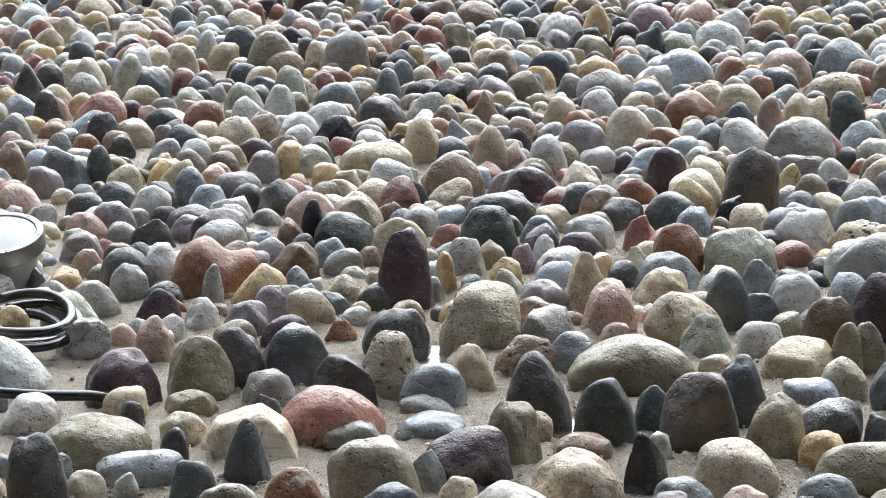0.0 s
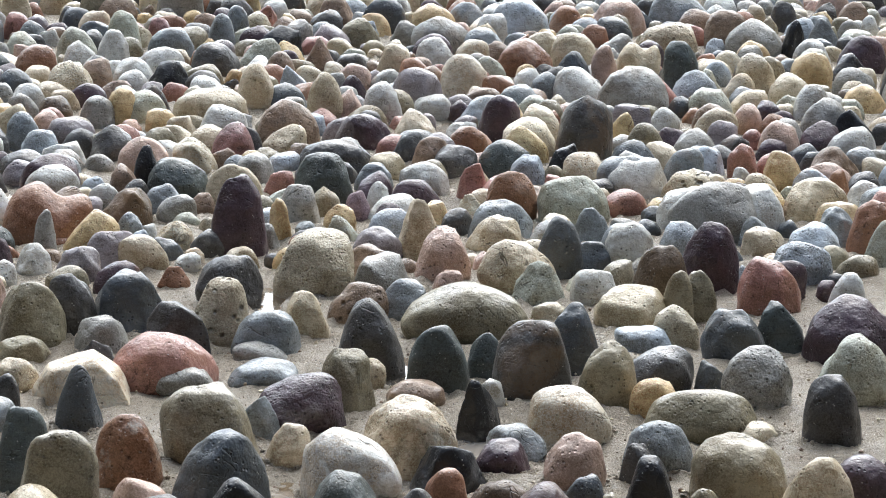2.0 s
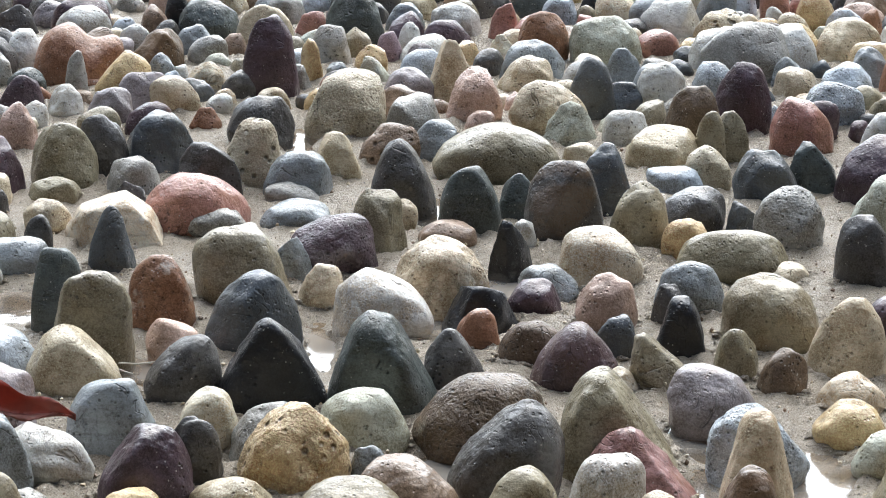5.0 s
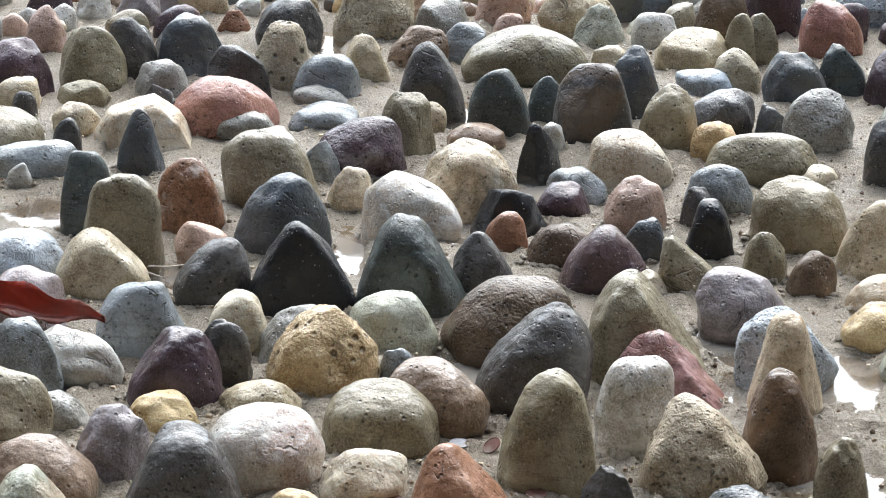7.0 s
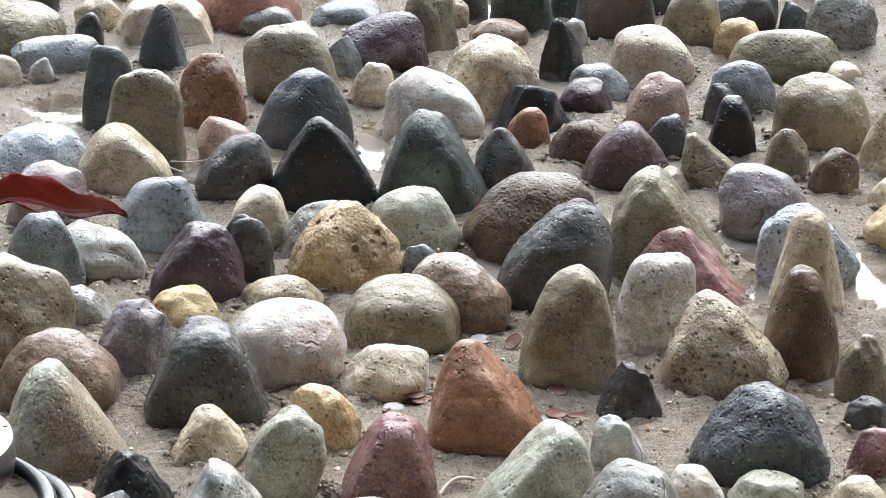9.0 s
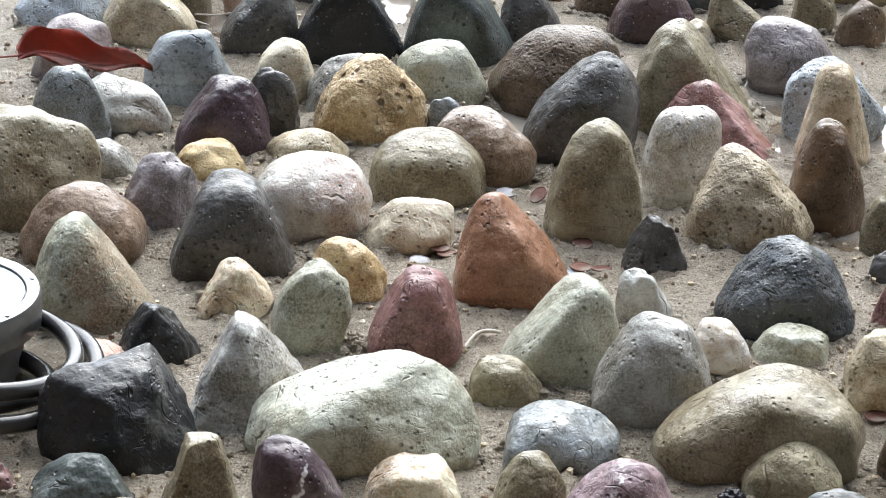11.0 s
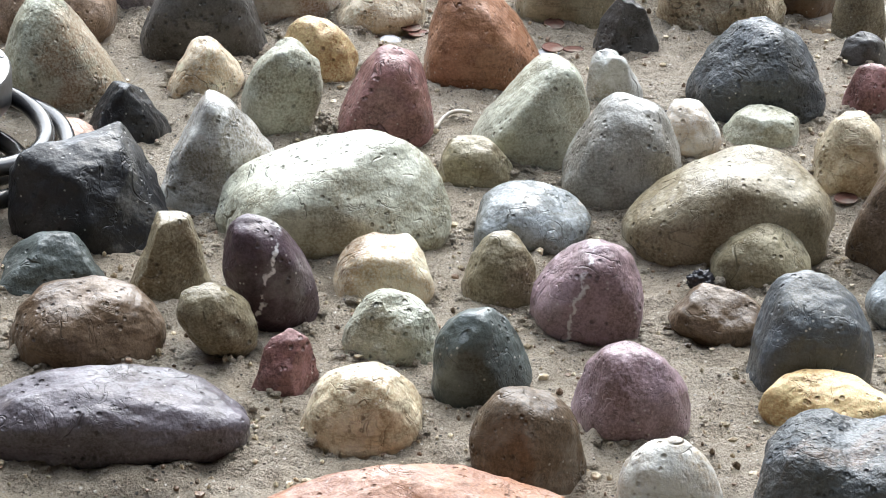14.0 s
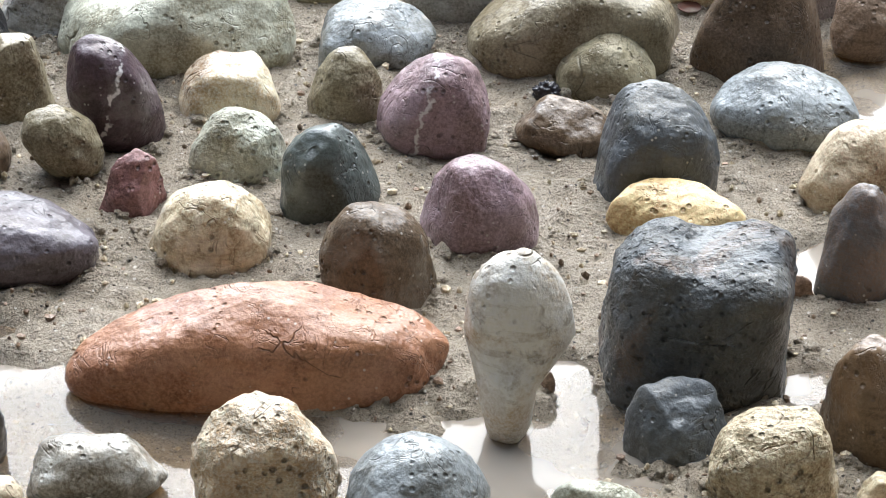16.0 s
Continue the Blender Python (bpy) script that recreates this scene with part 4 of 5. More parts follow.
cobble(0.117, 5.641, 0.155, 0.092, 0.065, "l", "dg", 0)
cobble(-0.159, 5.652, 0.088, 0.075, 0.064, "o", "cr", -0.2)
cobble(0.306, 5.655, 0.089, 0.075, 0.070, "o", "br", 0)
cobble(0.566, 5.651, 0.077, 0.062, 0.058, "a", "bk", 0)
cobble(0.908, 5.601, 0.061, 0.051, 0.071, "o", "rd", 0)
cobble(1.089, 5.601, 0.098, 0.084, 0.065, "o", "br", 0)
cobble(0.838, 5.657, 0.088, 0.075, 0.045, "o", "lb", 0)
cobble(0.259, 5.734, 0.067, 0.057, 0.066, "o", "bd", 0)
cobble(-0.706, 5.711, 0.083, 0.071, 0.052, "o", "dg", 0)
cobble(-0.089, 5.774, 0.090, 0.076, 0.075, "o", "mr", 0.2)
cobble(-0.468, 5.769, 0.079, 0.067, 0.060, "o", "lb", 0)
cobble(0.617, 5.809, 0.118, 0.095, 0.131, "b", "dg", 0)
cobble(0.015, 5.828, 0.097, 0.077, 0.056, "a", "tn", 0)
cobble(0.741, 5.792, 0.084, 0.072, 0.076, "o", "ol", 0)
cobble(0.840, 5.803, 0.099, 0.084, 0.065, "o", "gy", 0)
cobble(-0.572, 5.825, 0.074, 0.059, 0.055, "a", "dg", 0)
cobble(0.512, 5.867, 0.115, 0.097, 0.035, "o", "cr", 0)
cobble(0.999, 5.796, 0.068, 0.058, 0.044, "o", "pu", 0)
cobble(0.021, 5.914, 0.133, 0.112, 0.098, "o", "br", 0)
cobble(0.174, 5.908, 0.116, 0.097, 0.053, "o", "pu", 0)
cobble(1.161, 5.803, 0.102, 0.087, 0.069, "o", "lg", 0)
cobble(1.022, 5.837, 0.092, 0.078, 0.073, "o", "pk", 0)
cobble(-0.770, 5.862, 0.051, 0.044, 0.034, "o", "tn", 0)
cobble(-0.512, 5.916, 0.077, 0.066, 0.069, "o", "bg", 0)
cobble(-0.657, 5.953, 0.081, 0.069, 0.068, "o", "tn", 0)
cobble(1.052, 5.908, 0.069, 0.059, 0.067, "o", "gy", 0)
cobble(-0.111, 6.028, 0.106, 0.090, 0.054, "o", "lg", 0)
cobble(0.713, 5.971, 0.058, 0.049, 0.065, "o", "yl", 0)
cobble(0.549, 6.002, 0.088, 0.074, 0.075, "o", "cr", -0.3)
cobble(0.464, 6.044, 0.088, 0.071, 0.089, "b", "pu", 0)
cobble(-0.480, 6.041, 0.065, 0.055, 0.051, "o", "pk", 0)
cobble(-0.796, 6.042, 0.141, 0.112, 0.084, "a", "bd", 0.2)
cobble(-0.578, 6.044, 0.082, 0.070, 0.063, "o", "yl", 0)
cobble(1.197, 5.955, 0.093, 0.066, 0.079, "t", "bk", 0)
cobble(-0.720, 6.074, 0.065, 0.052, 0.088, "b", "dn", 0)
cobble(1.151, 6.048, 0.100, 0.086, 0.086, "o", "gy", 0)
cobble(-0.380, 6.154, 0.078, 0.066, 0.062, "o", "gy", 0)
cobble(0.994, 6.100, 0.071, 0.061, 0.064, "o", "pk", 0)
cobble(-0.279, 6.179, 0.091, 0.077, 0.070, "o", "gg", 0)
cobble(-0.327, 6.174, 0.078, 0.066, 0.074, "o", "yl", 0)
cobble(-0.141, 6.211, 0.164, 0.098, 0.071, "l", "tn", 0)
cobble(0.930, 6.137, 0.095, 0.081, 0.049, "o", "br", 0)
cobble(0.225, 6.200, 0.085, 0.072, 0.090, "o", "lg", 0)
cobble(0.826, 6.145, 0.066, 0.056, 0.046, "o", "lg", 0)
cobble(-0.917, 6.145, 0.071, 0.061, 0.082, "o", "br", 0)
cobble(0.104, 6.217, 0.085, 0.072, 0.109, "o", "tn", 0)
cobble(0.150, 6.216, 0.079, 0.063, 0.069, "a", "pk", 0)
cobble(-0.474, 6.242, 0.073, 0.062, 0.043, "o", "db", 0)
cobble(1.058, 6.193, 0.061, 0.052, 0.054, "o", "pu", 0)
cobble(-0.851, 6.281, 0.073, 0.062, 0.051, "o", "bg", 0)
cobble(1.156, 6.246, 0.078, 0.068, 0.083, "o", "lg", 0, "rough")
cobble(0.017, 6.365, 0.093, 0.079, 0.054, "o", "bd", 0)
cobble(-0.048, 6.362, 0.087, 0.073, 0.103, "e", "tn", 0)
cobble(0.527, 6.343, 0.098, 0.084, 0.055, "o", "bg", 0)
cobble(0.309, 6.374, 0.118, 0.100, 0.094, "o", "pg", 0)
cobble(0.782, 6.358, 0.160, 0.136, 0.041, "o", "gy", 0)
cobble(-0.542, 6.363, 0.080, 0.068, 0.054, "o", "lg", 0)
cobble(-0.413, 6.390, 0.081, 0.069, 0.040, "o", "pu", 0)
cobble(-0.845, 6.382, 0.062, 0.053, 0.063, "o", "gy", 0)
cobble(0.837, 6.417, 0.118, 0.100, 0.076, "o", "rd", -0.4)
cobble(0.678, 6.484, 0.126, 0.107, 0.044, "o", "lg", 0)
cobble(1.303, 6.380, 0.100, 0.085, 0.049, "o", "yl", 0)
cobble(-0.462, 6.514, 0.114, 0.091, 0.080, "b", "cr", 0, "rough")
cobble(1.153, 6.441, 0.119, 0.101, 0.076, "o", "tn", 0)
cobble(-0.583, 6.511, 0.088, 0.075, 0.061, "o", "bd", 0)
cobble(0.604, 6.506, 0.076, 0.064, 0.064, "o", "bg", 0)
cobble(-0.167, 6.538, 0.083, 0.070, 0.056, "o", "dg", 0)
cobble(0.423, 6.560, 0.115, 0.097, 0.094, "e", "cr", 0)
cobble(0.941, 6.523, 0.110, 0.094, 0.053, "o", "lb", 0)
cobble(-0.766, 6.537, 0.082, 0.066, 0.085, "b", "dg", 0)
cobble(-0.326, 6.583, 0.077, 0.065, 0.042, "o", "lg", 0)
cobble(-0.245, 6.601, 0.099, 0.079, 0.069, "a", "bk", 0)
cobble(0.514, 6.577, 0.064, 0.054, 0.039, "o", "cr", 0)
cobble(-0.702, 6.591, 0.095, 0.081, 0.048, "o", "tn", 0)
cobble(0.172, 6.624, 0.084, 0.071, 0.061, "o", "pk", 0)
cobble(-0.414, 6.617, 0.084, 0.071, 0.070, "o", "br", 0)
cobble(0.763, 6.574, 0.051, 0.043, 0.031, "o", "lg", 0)
cobble(-0.970, 6.561, 0.089, 0.076, 0.079, "o", "gy", 0)
cobble(0.073, 6.661, 0.078, 0.066, 0.050, "o", "tn", 0)
cobble(1.097, 6.615, 0.097, 0.082, 0.093, "o", "tn", 0)
cobble(0.822, 6.666, 0.084, 0.071, 0.053, "o", "tn", 0)
cobble(0.929, 6.663, 0.090, 0.072, 0.114, "b", "dn", 0)
cobble(0.574, 6.688, 0.052, 0.044, 0.053, "o", "yl", 0)
cobble(1.322, 6.607, 0.103, 0.088, 0.052, "o", "gy", 0)
cobble(0.681, 6.709, 0.091, 0.077, 0.082, "o", "bd", 0)
cobble(0.005, 6.738, 0.072, 0.061, 0.071, "e", "br", 0)
cobble(-0.658, 6.743, 0.098, 0.083, 0.060, "o", "dn", 0)
cobble(-0.269, 6.788, 0.119, 0.100, 0.051, "o", "lg", 0)
cobble(0.761, 6.733, 0.066, 0.056, 0.092, "o", "pk", 0)
cobble(0.272, 6.787, 0.092, 0.078, 0.085, "o", "tn", 0)
cobble(1.021, 6.717, 0.072, 0.061, 0.060, "o", "lb", 0)
cobble(1.240, 6.703, 0.103, 0.089, 0.086, "o", "yl", 0)
cobble(-0.145, 6.837, 0.120, 0.101, 0.071, "o", "dg", 0)
cobble(0.843, 6.786, 0.110, 0.095, 0.089, "s", "tn", 0)
cobble(0.583, 6.842, 0.133, 0.112, 0.089, "o", "or", 0)
cobble(-0.929, 6.829, 0.071, 0.061, 0.093, "o", "dg", 0)
cobble(-0.811, 6.876, 0.126, 0.107, 0.056, "o", "rd", 0)
cobble(0.102, 6.898, 0.081, 0.064, 0.080, "a", "br", 0)
cobble(-0.390, 6.942, 0.081, 0.069, 0.087, "o", "lg", 0)
cobble(1.360, 6.843, 0.093, 0.075, 0.060, "a", "bk", 0)
cobble(-0.478, 7.000, 0.102, 0.086, 0.087, "e", "gg", 0)
cobble(0.713, 7.002, 0.115, 0.098, 0.082, "o", "tn", 0)
cobble(0.001, 7.095, 0.124, 0.099, 0.071, "a", "bk", 0)
cobble(0.153, 7.076, 0.069, 0.058, 0.054, "o", "tn", 0)
cobble(-0.257, 7.093, 0.117, 0.093, 0.034, "b", "bg", 0)
cobble(0.377, 7.088, 0.103, 0.087, 0.045, "o", "pu", 0)
cobble(1.410, 6.966, 0.119, 0.102, 0.086, "o", "pu", 0)
cobble(-0.618, 7.084, 0.096, 0.077, 0.059, "a", "gg", 0)
cobble(0.955, 7.109, 0.150, 0.121, 0.090, "b", "tn", 0, "porous")
cobble(1.300, 7.036, 0.095, 0.082, 0.066, "o", "lg", 0)
cobble(-0.739, 7.125, 0.097, 0.082, 0.055, "o", "tn", 0)
cobble(-0.378, 7.174, 0.090, 0.077, 0.103, "e", "gg", 0)
cobble(0.403, 7.200, 0.146, 0.124, 0.071, "o", "gy", 0)
cobble(0.507, 7.180, 0.104, 0.088, 0.051, "o", "bg", 0)
cobble(1.182, 7.166, 0.153, 0.130, 0.059, "o", "gy", 0)
cobble(-1.022, 7.166, 0.082, 0.067, 0.109, "a", "dg", 0)
cobble(1.270, 7.124, 0.062, 0.044, 0.100, "t", "bk", 0)
cobble(-0.140, 7.256, 0.071, 0.060, 0.084, "e", "bg", 0)
cobble(-0.293, 7.293, 0.078, 0.062, 0.068, "a", "mr", 0)
cobble(0.320, 7.297, 0.071, 0.060, 0.064, "o", "gy", 0)
cobble(0.204, 7.313, 0.107, 0.085, 0.069, "a", "ol", 0)
cobble(-0.608, 7.296, 0.071, 0.060, 0.057, "o", "bg", 0)
cobble(-0.737, 7.312, 0.113, 0.096, 0.078, "o", "bd", 0)
cobble(-0.789, 7.301, 0.092, 0.078, 0.114, "o", "gg", 0.3)
cobble(1.136, 7.289, 0.128, 0.108, 0.101, "o", "br", 0)
cobble(-0.655, 7.395, 0.079, 0.067, 0.064, "o", "rd", 0)
cobble(-0.898, 7.383, 0.093, 0.079, 0.092, "o", "cr", 0)
cobble(-0.103, 7.443, 0.065, 0.055, 0.080, "e", "bg", 0)
cobble(-1.004, 7.400, 0.086, 0.073, 0.075, "o", "dg", 0)
cobble(0.625, 7.516, 0.153, 0.129, 0.056, "o", "lb", 0)
cobble(0.126, 7.558, 0.088, 0.074, 0.049, "o", "dg", 0)
cobble(1.198, 7.460, 0.072, 0.062, 0.073, "o", "or", 0)
cobble(0.273, 7.561, 0.117, 0.093, 0.086, "b", "bd", 0)
cobble(0.405, 7.565, 0.117, 0.099, 0.056, "o", "yl", 0)
cobble(1.086, 7.506, 0.115, 0.099, 0.070, "o", "br", 0)
cobble(1.520, 7.420, 0.055, 0.047, 0.070, "o", "lg", 0)
cobble(0.891, 7.575, 0.146, 0.117, 0.064, "b", "pk", 0, "mottled")
cobble(-0.676, 7.594, 0.088, 0.070, 0.104, "b", "tn", 0)
cobble(0.753, 7.597, 0.088, 0.075, 0.066, "o", "or", 0)
cobble(-0.417, 7.632, 0.111, 0.094, 0.076, "o", "br", 0)
cobble(-0.538, 7.616, 0.059, 0.050, 0.049, "o", "dg", 0)
cobble(0.154, 7.666, 0.097, 0.082, 0.079, "o", "br", 0)
cobble(-0.801, 7.629, 0.096, 0.081, 0.088, "e", "lg", 0)
cobble(-0.446, 7.687, 0.149, 0.126, 0.122, "e", "ol", 0)
cobble(1.244, 7.588, 0.065, 0.057, 0.074, "o", "tn", 0)
cobble(-1.122, 7.623, 0.073, 0.063, 0.069, "o", "lg", 0)
cobble(1.325, 7.596, 0.073, 0.063, 0.082, "o", "dg", 0)
cobble(1.060, 7.687, 0.163, 0.138, 0.051, "o", "bg", 0)
cobble(-0.950, 7.698, 0.081, 0.070, 0.094, "o", "bd", 0)
cobble(-0.074, 7.750, 0.060, 0.051, 0.076, "o", "yl", 0)
cobble(-0.258, 7.769, 0.128, 0.102, 0.112, "b", "gy", 0)
cobble(1.531, 7.696, 0.089, 0.076, 0.070, "o", "br", 0)
cobble(0.234, 7.873, 0.099, 0.084, 0.051, "o", "tn", 0)
cobble(0.497, 7.869, 0.091, 0.077, 0.043, "o", "or", 0)
cobble(-0.638, 7.909, 0.069, 0.058, 0.097, "o", "lg", 0)
cobble(1.012, 7.900, 0.061, 0.049, 0.071, "a", "bd", 0)
cobble(-1.083, 7.911, 0.084, 0.071, 0.040, "o", "yl", 0)
cobble(-0.365, 7.973, 0.070, 0.059, 0.070, "o", "dg", 0)
cobble(0.408, 7.994, 0.116, 0.098, 0.058, "o", "ol", 0)
cobble(-0.552, 7.996, 0.116, 0.098, 0.097, "o", "dn", 0)
cobble(1.016, 7.993, 0.123, 0.099, 0.066, "b", "lg", 0)
cobble(1.515, 7.917, 0.100, 0.085, 0.070, "o", "pk", 0)
cobble(1.095, 7.979, 0.084, 0.072, 0.054, "o", "yl", 0)
cobble(-0.108, 8.091, 0.078, 0.066, 0.071, "o", "pk", 0)
cobble(-0.854, 8.067, 0.101, 0.086, 0.042, "o", "pk", 0)
cobble(0.573, 8.091, 0.094, 0.075, 0.088, "a", "bd", 0)
cobble(0.657, 8.102, 0.102, 0.086, 0.060, "o", "gg", 0)
cobble(0.776, 8.163, 0.142, 0.113, 0.086, "b", "lg", 0, "rough")
cobble(-0.038, 8.210, 0.095, 0.081, 0.072, "o", "rd", 0)
cobble(-1.111, 8.211, 0.078, 0.067, 0.066, "o", "tn", 0)
cobble(0.518, 8.272, 0.088, 0.075, 0.071, "o", "pu", 0)
cobble(-0.876, 8.317, 0.112, 0.095, 0.048, "o", "cr", 0)
cobble(0.922, 8.342, 0.112, 0.096, 0.053, "o", "br", 0)
cobble(0.339, 8.399, 0.138, 0.117, 0.063, "o", "lg", 0)
cobble(-1.064, 8.377, 0.105, 0.084, 0.076, "a", "tn", 0)
cobble(1.147, 8.368, 0.056, 0.048, 0.059, "o", "tn", 0)
cobble(0.443, 8.450, 0.082, 0.069, 0.102, "e", "yl", 0)
cobble(0.840, 8.464, 0.106, 0.090, 0.089, "o", "lg", 0)
cobble(0.244, 8.507, 0.090, 0.077, 0.059, "o", "dg", 0)
cobble(0.709, 8.502, 0.082, 0.070, 0.042, "o", "gy", 0)
cobble(-0.588, 8.589, 0.116, 0.098, 0.073, "o", "tn", 0)
cobble(0.604, 8.600, 0.141, 0.119, 0.064, "o", "lp", 0)
cobble(-1.020, 8.554, 0.091, 0.077, 0.069, "o", "yl", 0)
cobble(-0.903, 8.581, 0.083, 0.070, 0.052, "o", "dg", 0)
cobble(0.965, 8.591, 0.115, 0.098, 0.081, "o", "yl", 0)
cobble(1.090, 8.593, 0.116, 0.098, 0.064, "o", "yl", 0)
cobble(0.102, 8.685, 0.134, 0.113, 0.070, "o", "br", 0)
cobble(-0.703, 8.623, 0.058, 0.049, 0.061, "o", "cr", 0)
cobble(-0.777, 8.711, 0.075, 0.064, 0.067, "o", "bg", 0)
cobble(-0.565, 8.758, 0.067, 0.057, 0.070, "o", "or", 0)
cobble(-1.230, 8.729, 0.116, 0.100, 0.048, "o", "lg", 0)
cobble(0.761, 8.778, 0.109, 0.093, 0.075, "o", "pk", 0)
cobble(1.240, 8.778, 0.118, 0.100, 0.059, "o", "gy", 0)
cobble(-1.053, 8.838, 0.128, 0.108, 0.079, "o", "tn", 0)
cobble(0.217, 8.905, 0.103, 0.087, 0.053, "o", "bg", 0)
cobble(-1.305, 8.839, 0.067, 0.058, 0.061, "o", "br", 0)
cobble(-0.752, 8.916, 0.077, 0.062, 0.059, "a", "mr", 0)

# the rest of the bed, outside the part that was set stone by stone
fill = np.random.RandomState(5)
CODES = ["gy", "lg", "dg", "bg", "ol", "tn", "gy", "tn", "pg", "dg", "br", "lg", "cr", "yl", "pk", "lb", "gg", "bd", "pu", "or", "rd", "ol"]
taken = [(x, y, w) for x, y, w, d in PLAN]
cells = {}
for x, y, w in taken:
    cells.setdefault((int(x // 0.25), int(y // 0.25)), []).append((x, y, w))


def room_for(x, y, w, gap):
    cx, cy = int(x // 0.25), int(y // 0.25)
    for a in (-1, 0, 1):
        for b in (-1, 0, 1):
            for ox, oy, ow in cells.get((cx + a, cy + b), ()):
                if math.hypot(x - ox, (y - oy) * 1.15) < gap * (w + ow) / 2:
                    return False
    return True


for k in range(36000):
    y = 0.4 + 11.6 * fill.rand() ** 0.85
    x = fill.uniform(-0.30 * y - 1.1, 0.36 * y + 1.1)
    w = min(max(fill.lognormal(math.log(0.085), 0.28), 0.045), 0.15)
    inside = -0.158 * y < x < 0.205 * y
    tucked = inside and y < 9.0
    if tucked:
        w = min(w * (0.72 if y < 5.2 else 0.88), 0.10)
    if inside and y < 4.6:
        continue
    if not inside and y < 4.6 and -0.205 * y < x < 0.30 * y:
        if w < 0.05 or not room_for(x, y, w, 1.35):
            continue
    elif not room_for(x, y, w, 0.98 if tucked and y < 5.2 else 0.88):
        continue
    cells.setdefault((int(x // 0.25), int(y // 0.25)), []).append((x, y, w))
    rng = np.random.RandomState(40000 + k)
    shape = "ooaoobeeao"[rng.randint(10)]
    if shape == "l":
        w *= 1.35
    h = w * (rng.uniform(0.45, 0.80) if tucked else rng.uniform(0.42, 0.85))
    level = 3 if -0.21 * y < x < 0.27 * y else 2
    p = stone_points(level, w, w * rng.uniform(0.65, 0.95), h, shape, rng.uniform(-0.25, 0.25), rng)
    r = np.array(pose(0, 0, 0, 0, 0, rng.uniform(-35, 35)).to_3x3())
    keep_far(p @ r.T + (x, y, 0), BALLS[level][1], stone_material(CODES[rng.randint(len(CODES))]))

far = bpy.data.meshes.new("far_cobbles")
points, faces, slots, count = [], [], [], 0
for slot, (mat, stones) in enumerate(FAR.items()):
    far.materials.append(mat)
    for p, f in stones:
        points.append(p)
        faces.append(f + count)
        slots.append(np.full(len(f), slot))
        count += len(p)
points, faces, slots = np.concatenate(points), np.concatenate(faces), np.concatenate(slots)
far.vertices.add(len(points))
far.vertices.foreach_set("co", points.ravel())
far.loops.add(faces.size)
far.loops.foreach_set("vertex_index", faces.ravel())
far.polygons.add(len(faces))
far.polygons.foreach_set("loop_start", np.arange(0, faces.size, 3))
far.polygons.foreach_set("material_index", slots)
far.polygons.foreach_set("use_smooth", np.ones(len(faces), bool))
far.update(calc_edges=True)
far.validate()
tagged(new("distant_cobbles", far), "mixed grey, tan and reddish rounded cobbles packed in sand", "stones", kind="stuff")


# loose grit on the sand
def grit():
    rng = np.random.RandomState(11)
    bm = bmesh.new()
    bmesh.ops.create_icosphere(bm, subdivisions=1, radius=1)
    v = np.array([q.co[:] for q in bm.verts])
    bm.verts.index_update()
    f = np.array([[q.index for q in p.verts] for p in bm.faces])
    bm.free()
    n = 9000
    y = 1.4 + 3.2 * rng.rand(n) ** 1.5
    x = rng.uniform(-0.2, 0.27, n) * y
    size = np.exp(rng.normal(math.log(0.0016), 0.5, n)).clip(0.0006, 0.0034)
    z = sand_height(np.stack([x, y], 1))
    pts = v[None] * size[:, None, None] * rng.uniform(0.6, 1.3, (n, 1, 3)) * rng.uniform(0.8, 1.2, (n, len(v), 1)) + np.stack([x, y, z + size * 0.3], 1)[:, None]
    tri = (f[None] + (np.arange(n) * len(v))[:, None, None]).reshape(-1, 3)
    me = bpy.data.meshes.new("grit")
    me.from_pydata(pts.reshape(-1, 3).tolist(), [], tri.tolist())
    for code in ("tn", "cr", "br", "db"):
        me.materials.append(stone_material(code))
    me.polygons.foreach_set("material_index", np.repeat(rng.choice(4, n, p=(0.50, 0.12, 0.24, 0.14)), len(f)))
    tagged(new("grit", me), "coarse loose beige and brown grit strewn on sand", "grit", kind="stuff")


grit()


def crumbs():
    """Damp sand pushed up in crumbs round the feet of the nearer stones."""
    rng = np.random.RandomState(23)
    v, f, _ = BALLS[2]
    pts, count = [], 0
    for x, y, w, d in PLAN:
        if math.hypot(x, y) > 3.9:
            continue
        n = int(40 + 600 * w)
        a = rng.uniform(0, 2 * math.pi, n)
        out = 1.0 + np.abs(rng.normal(0, 0.13, n))
        px, py = x + np.cos(a) * w / 2 * out, y + np.sin(a) * d / 2 * out
        size = np.exp(rng.normal(math.log(0.0018), 0.5, n)).clip(0.0008, 0.0046)
        z = sand_height(np.stack([px, py], 1))
        shape = v[None] * size[:, None, None] * rng.uniform(0.7, 1.5, (n, 1, 3)) * (1, 1, 0.62) * rng.uniform(0.72, 1.2, (n, len(v), 1))
        pts.append(shape + np.stack([px, py, z - size * 0.1], 1)[:, None])
        count += n
    pts = np.concatenate(pts).reshape(-1, 3)
    tri = (f[None] + (np.arange(count) * len(v))[:, None, None]).reshape(-1, 3)
    me = bpy.data.meshes.new("sand_crumbs")
    me.from_pydata(pts.tolist(), [], tri.tolist())
    me.polygons.foreach_set("use_smooth", [True] * len(me.polygons))
    me.materials.append(SAND)
    tagged(new("sand_crumbs", me), "damp beige sand crumbs heaped round the cobbles' feet", "sand", kind="stuff")


crumbs()


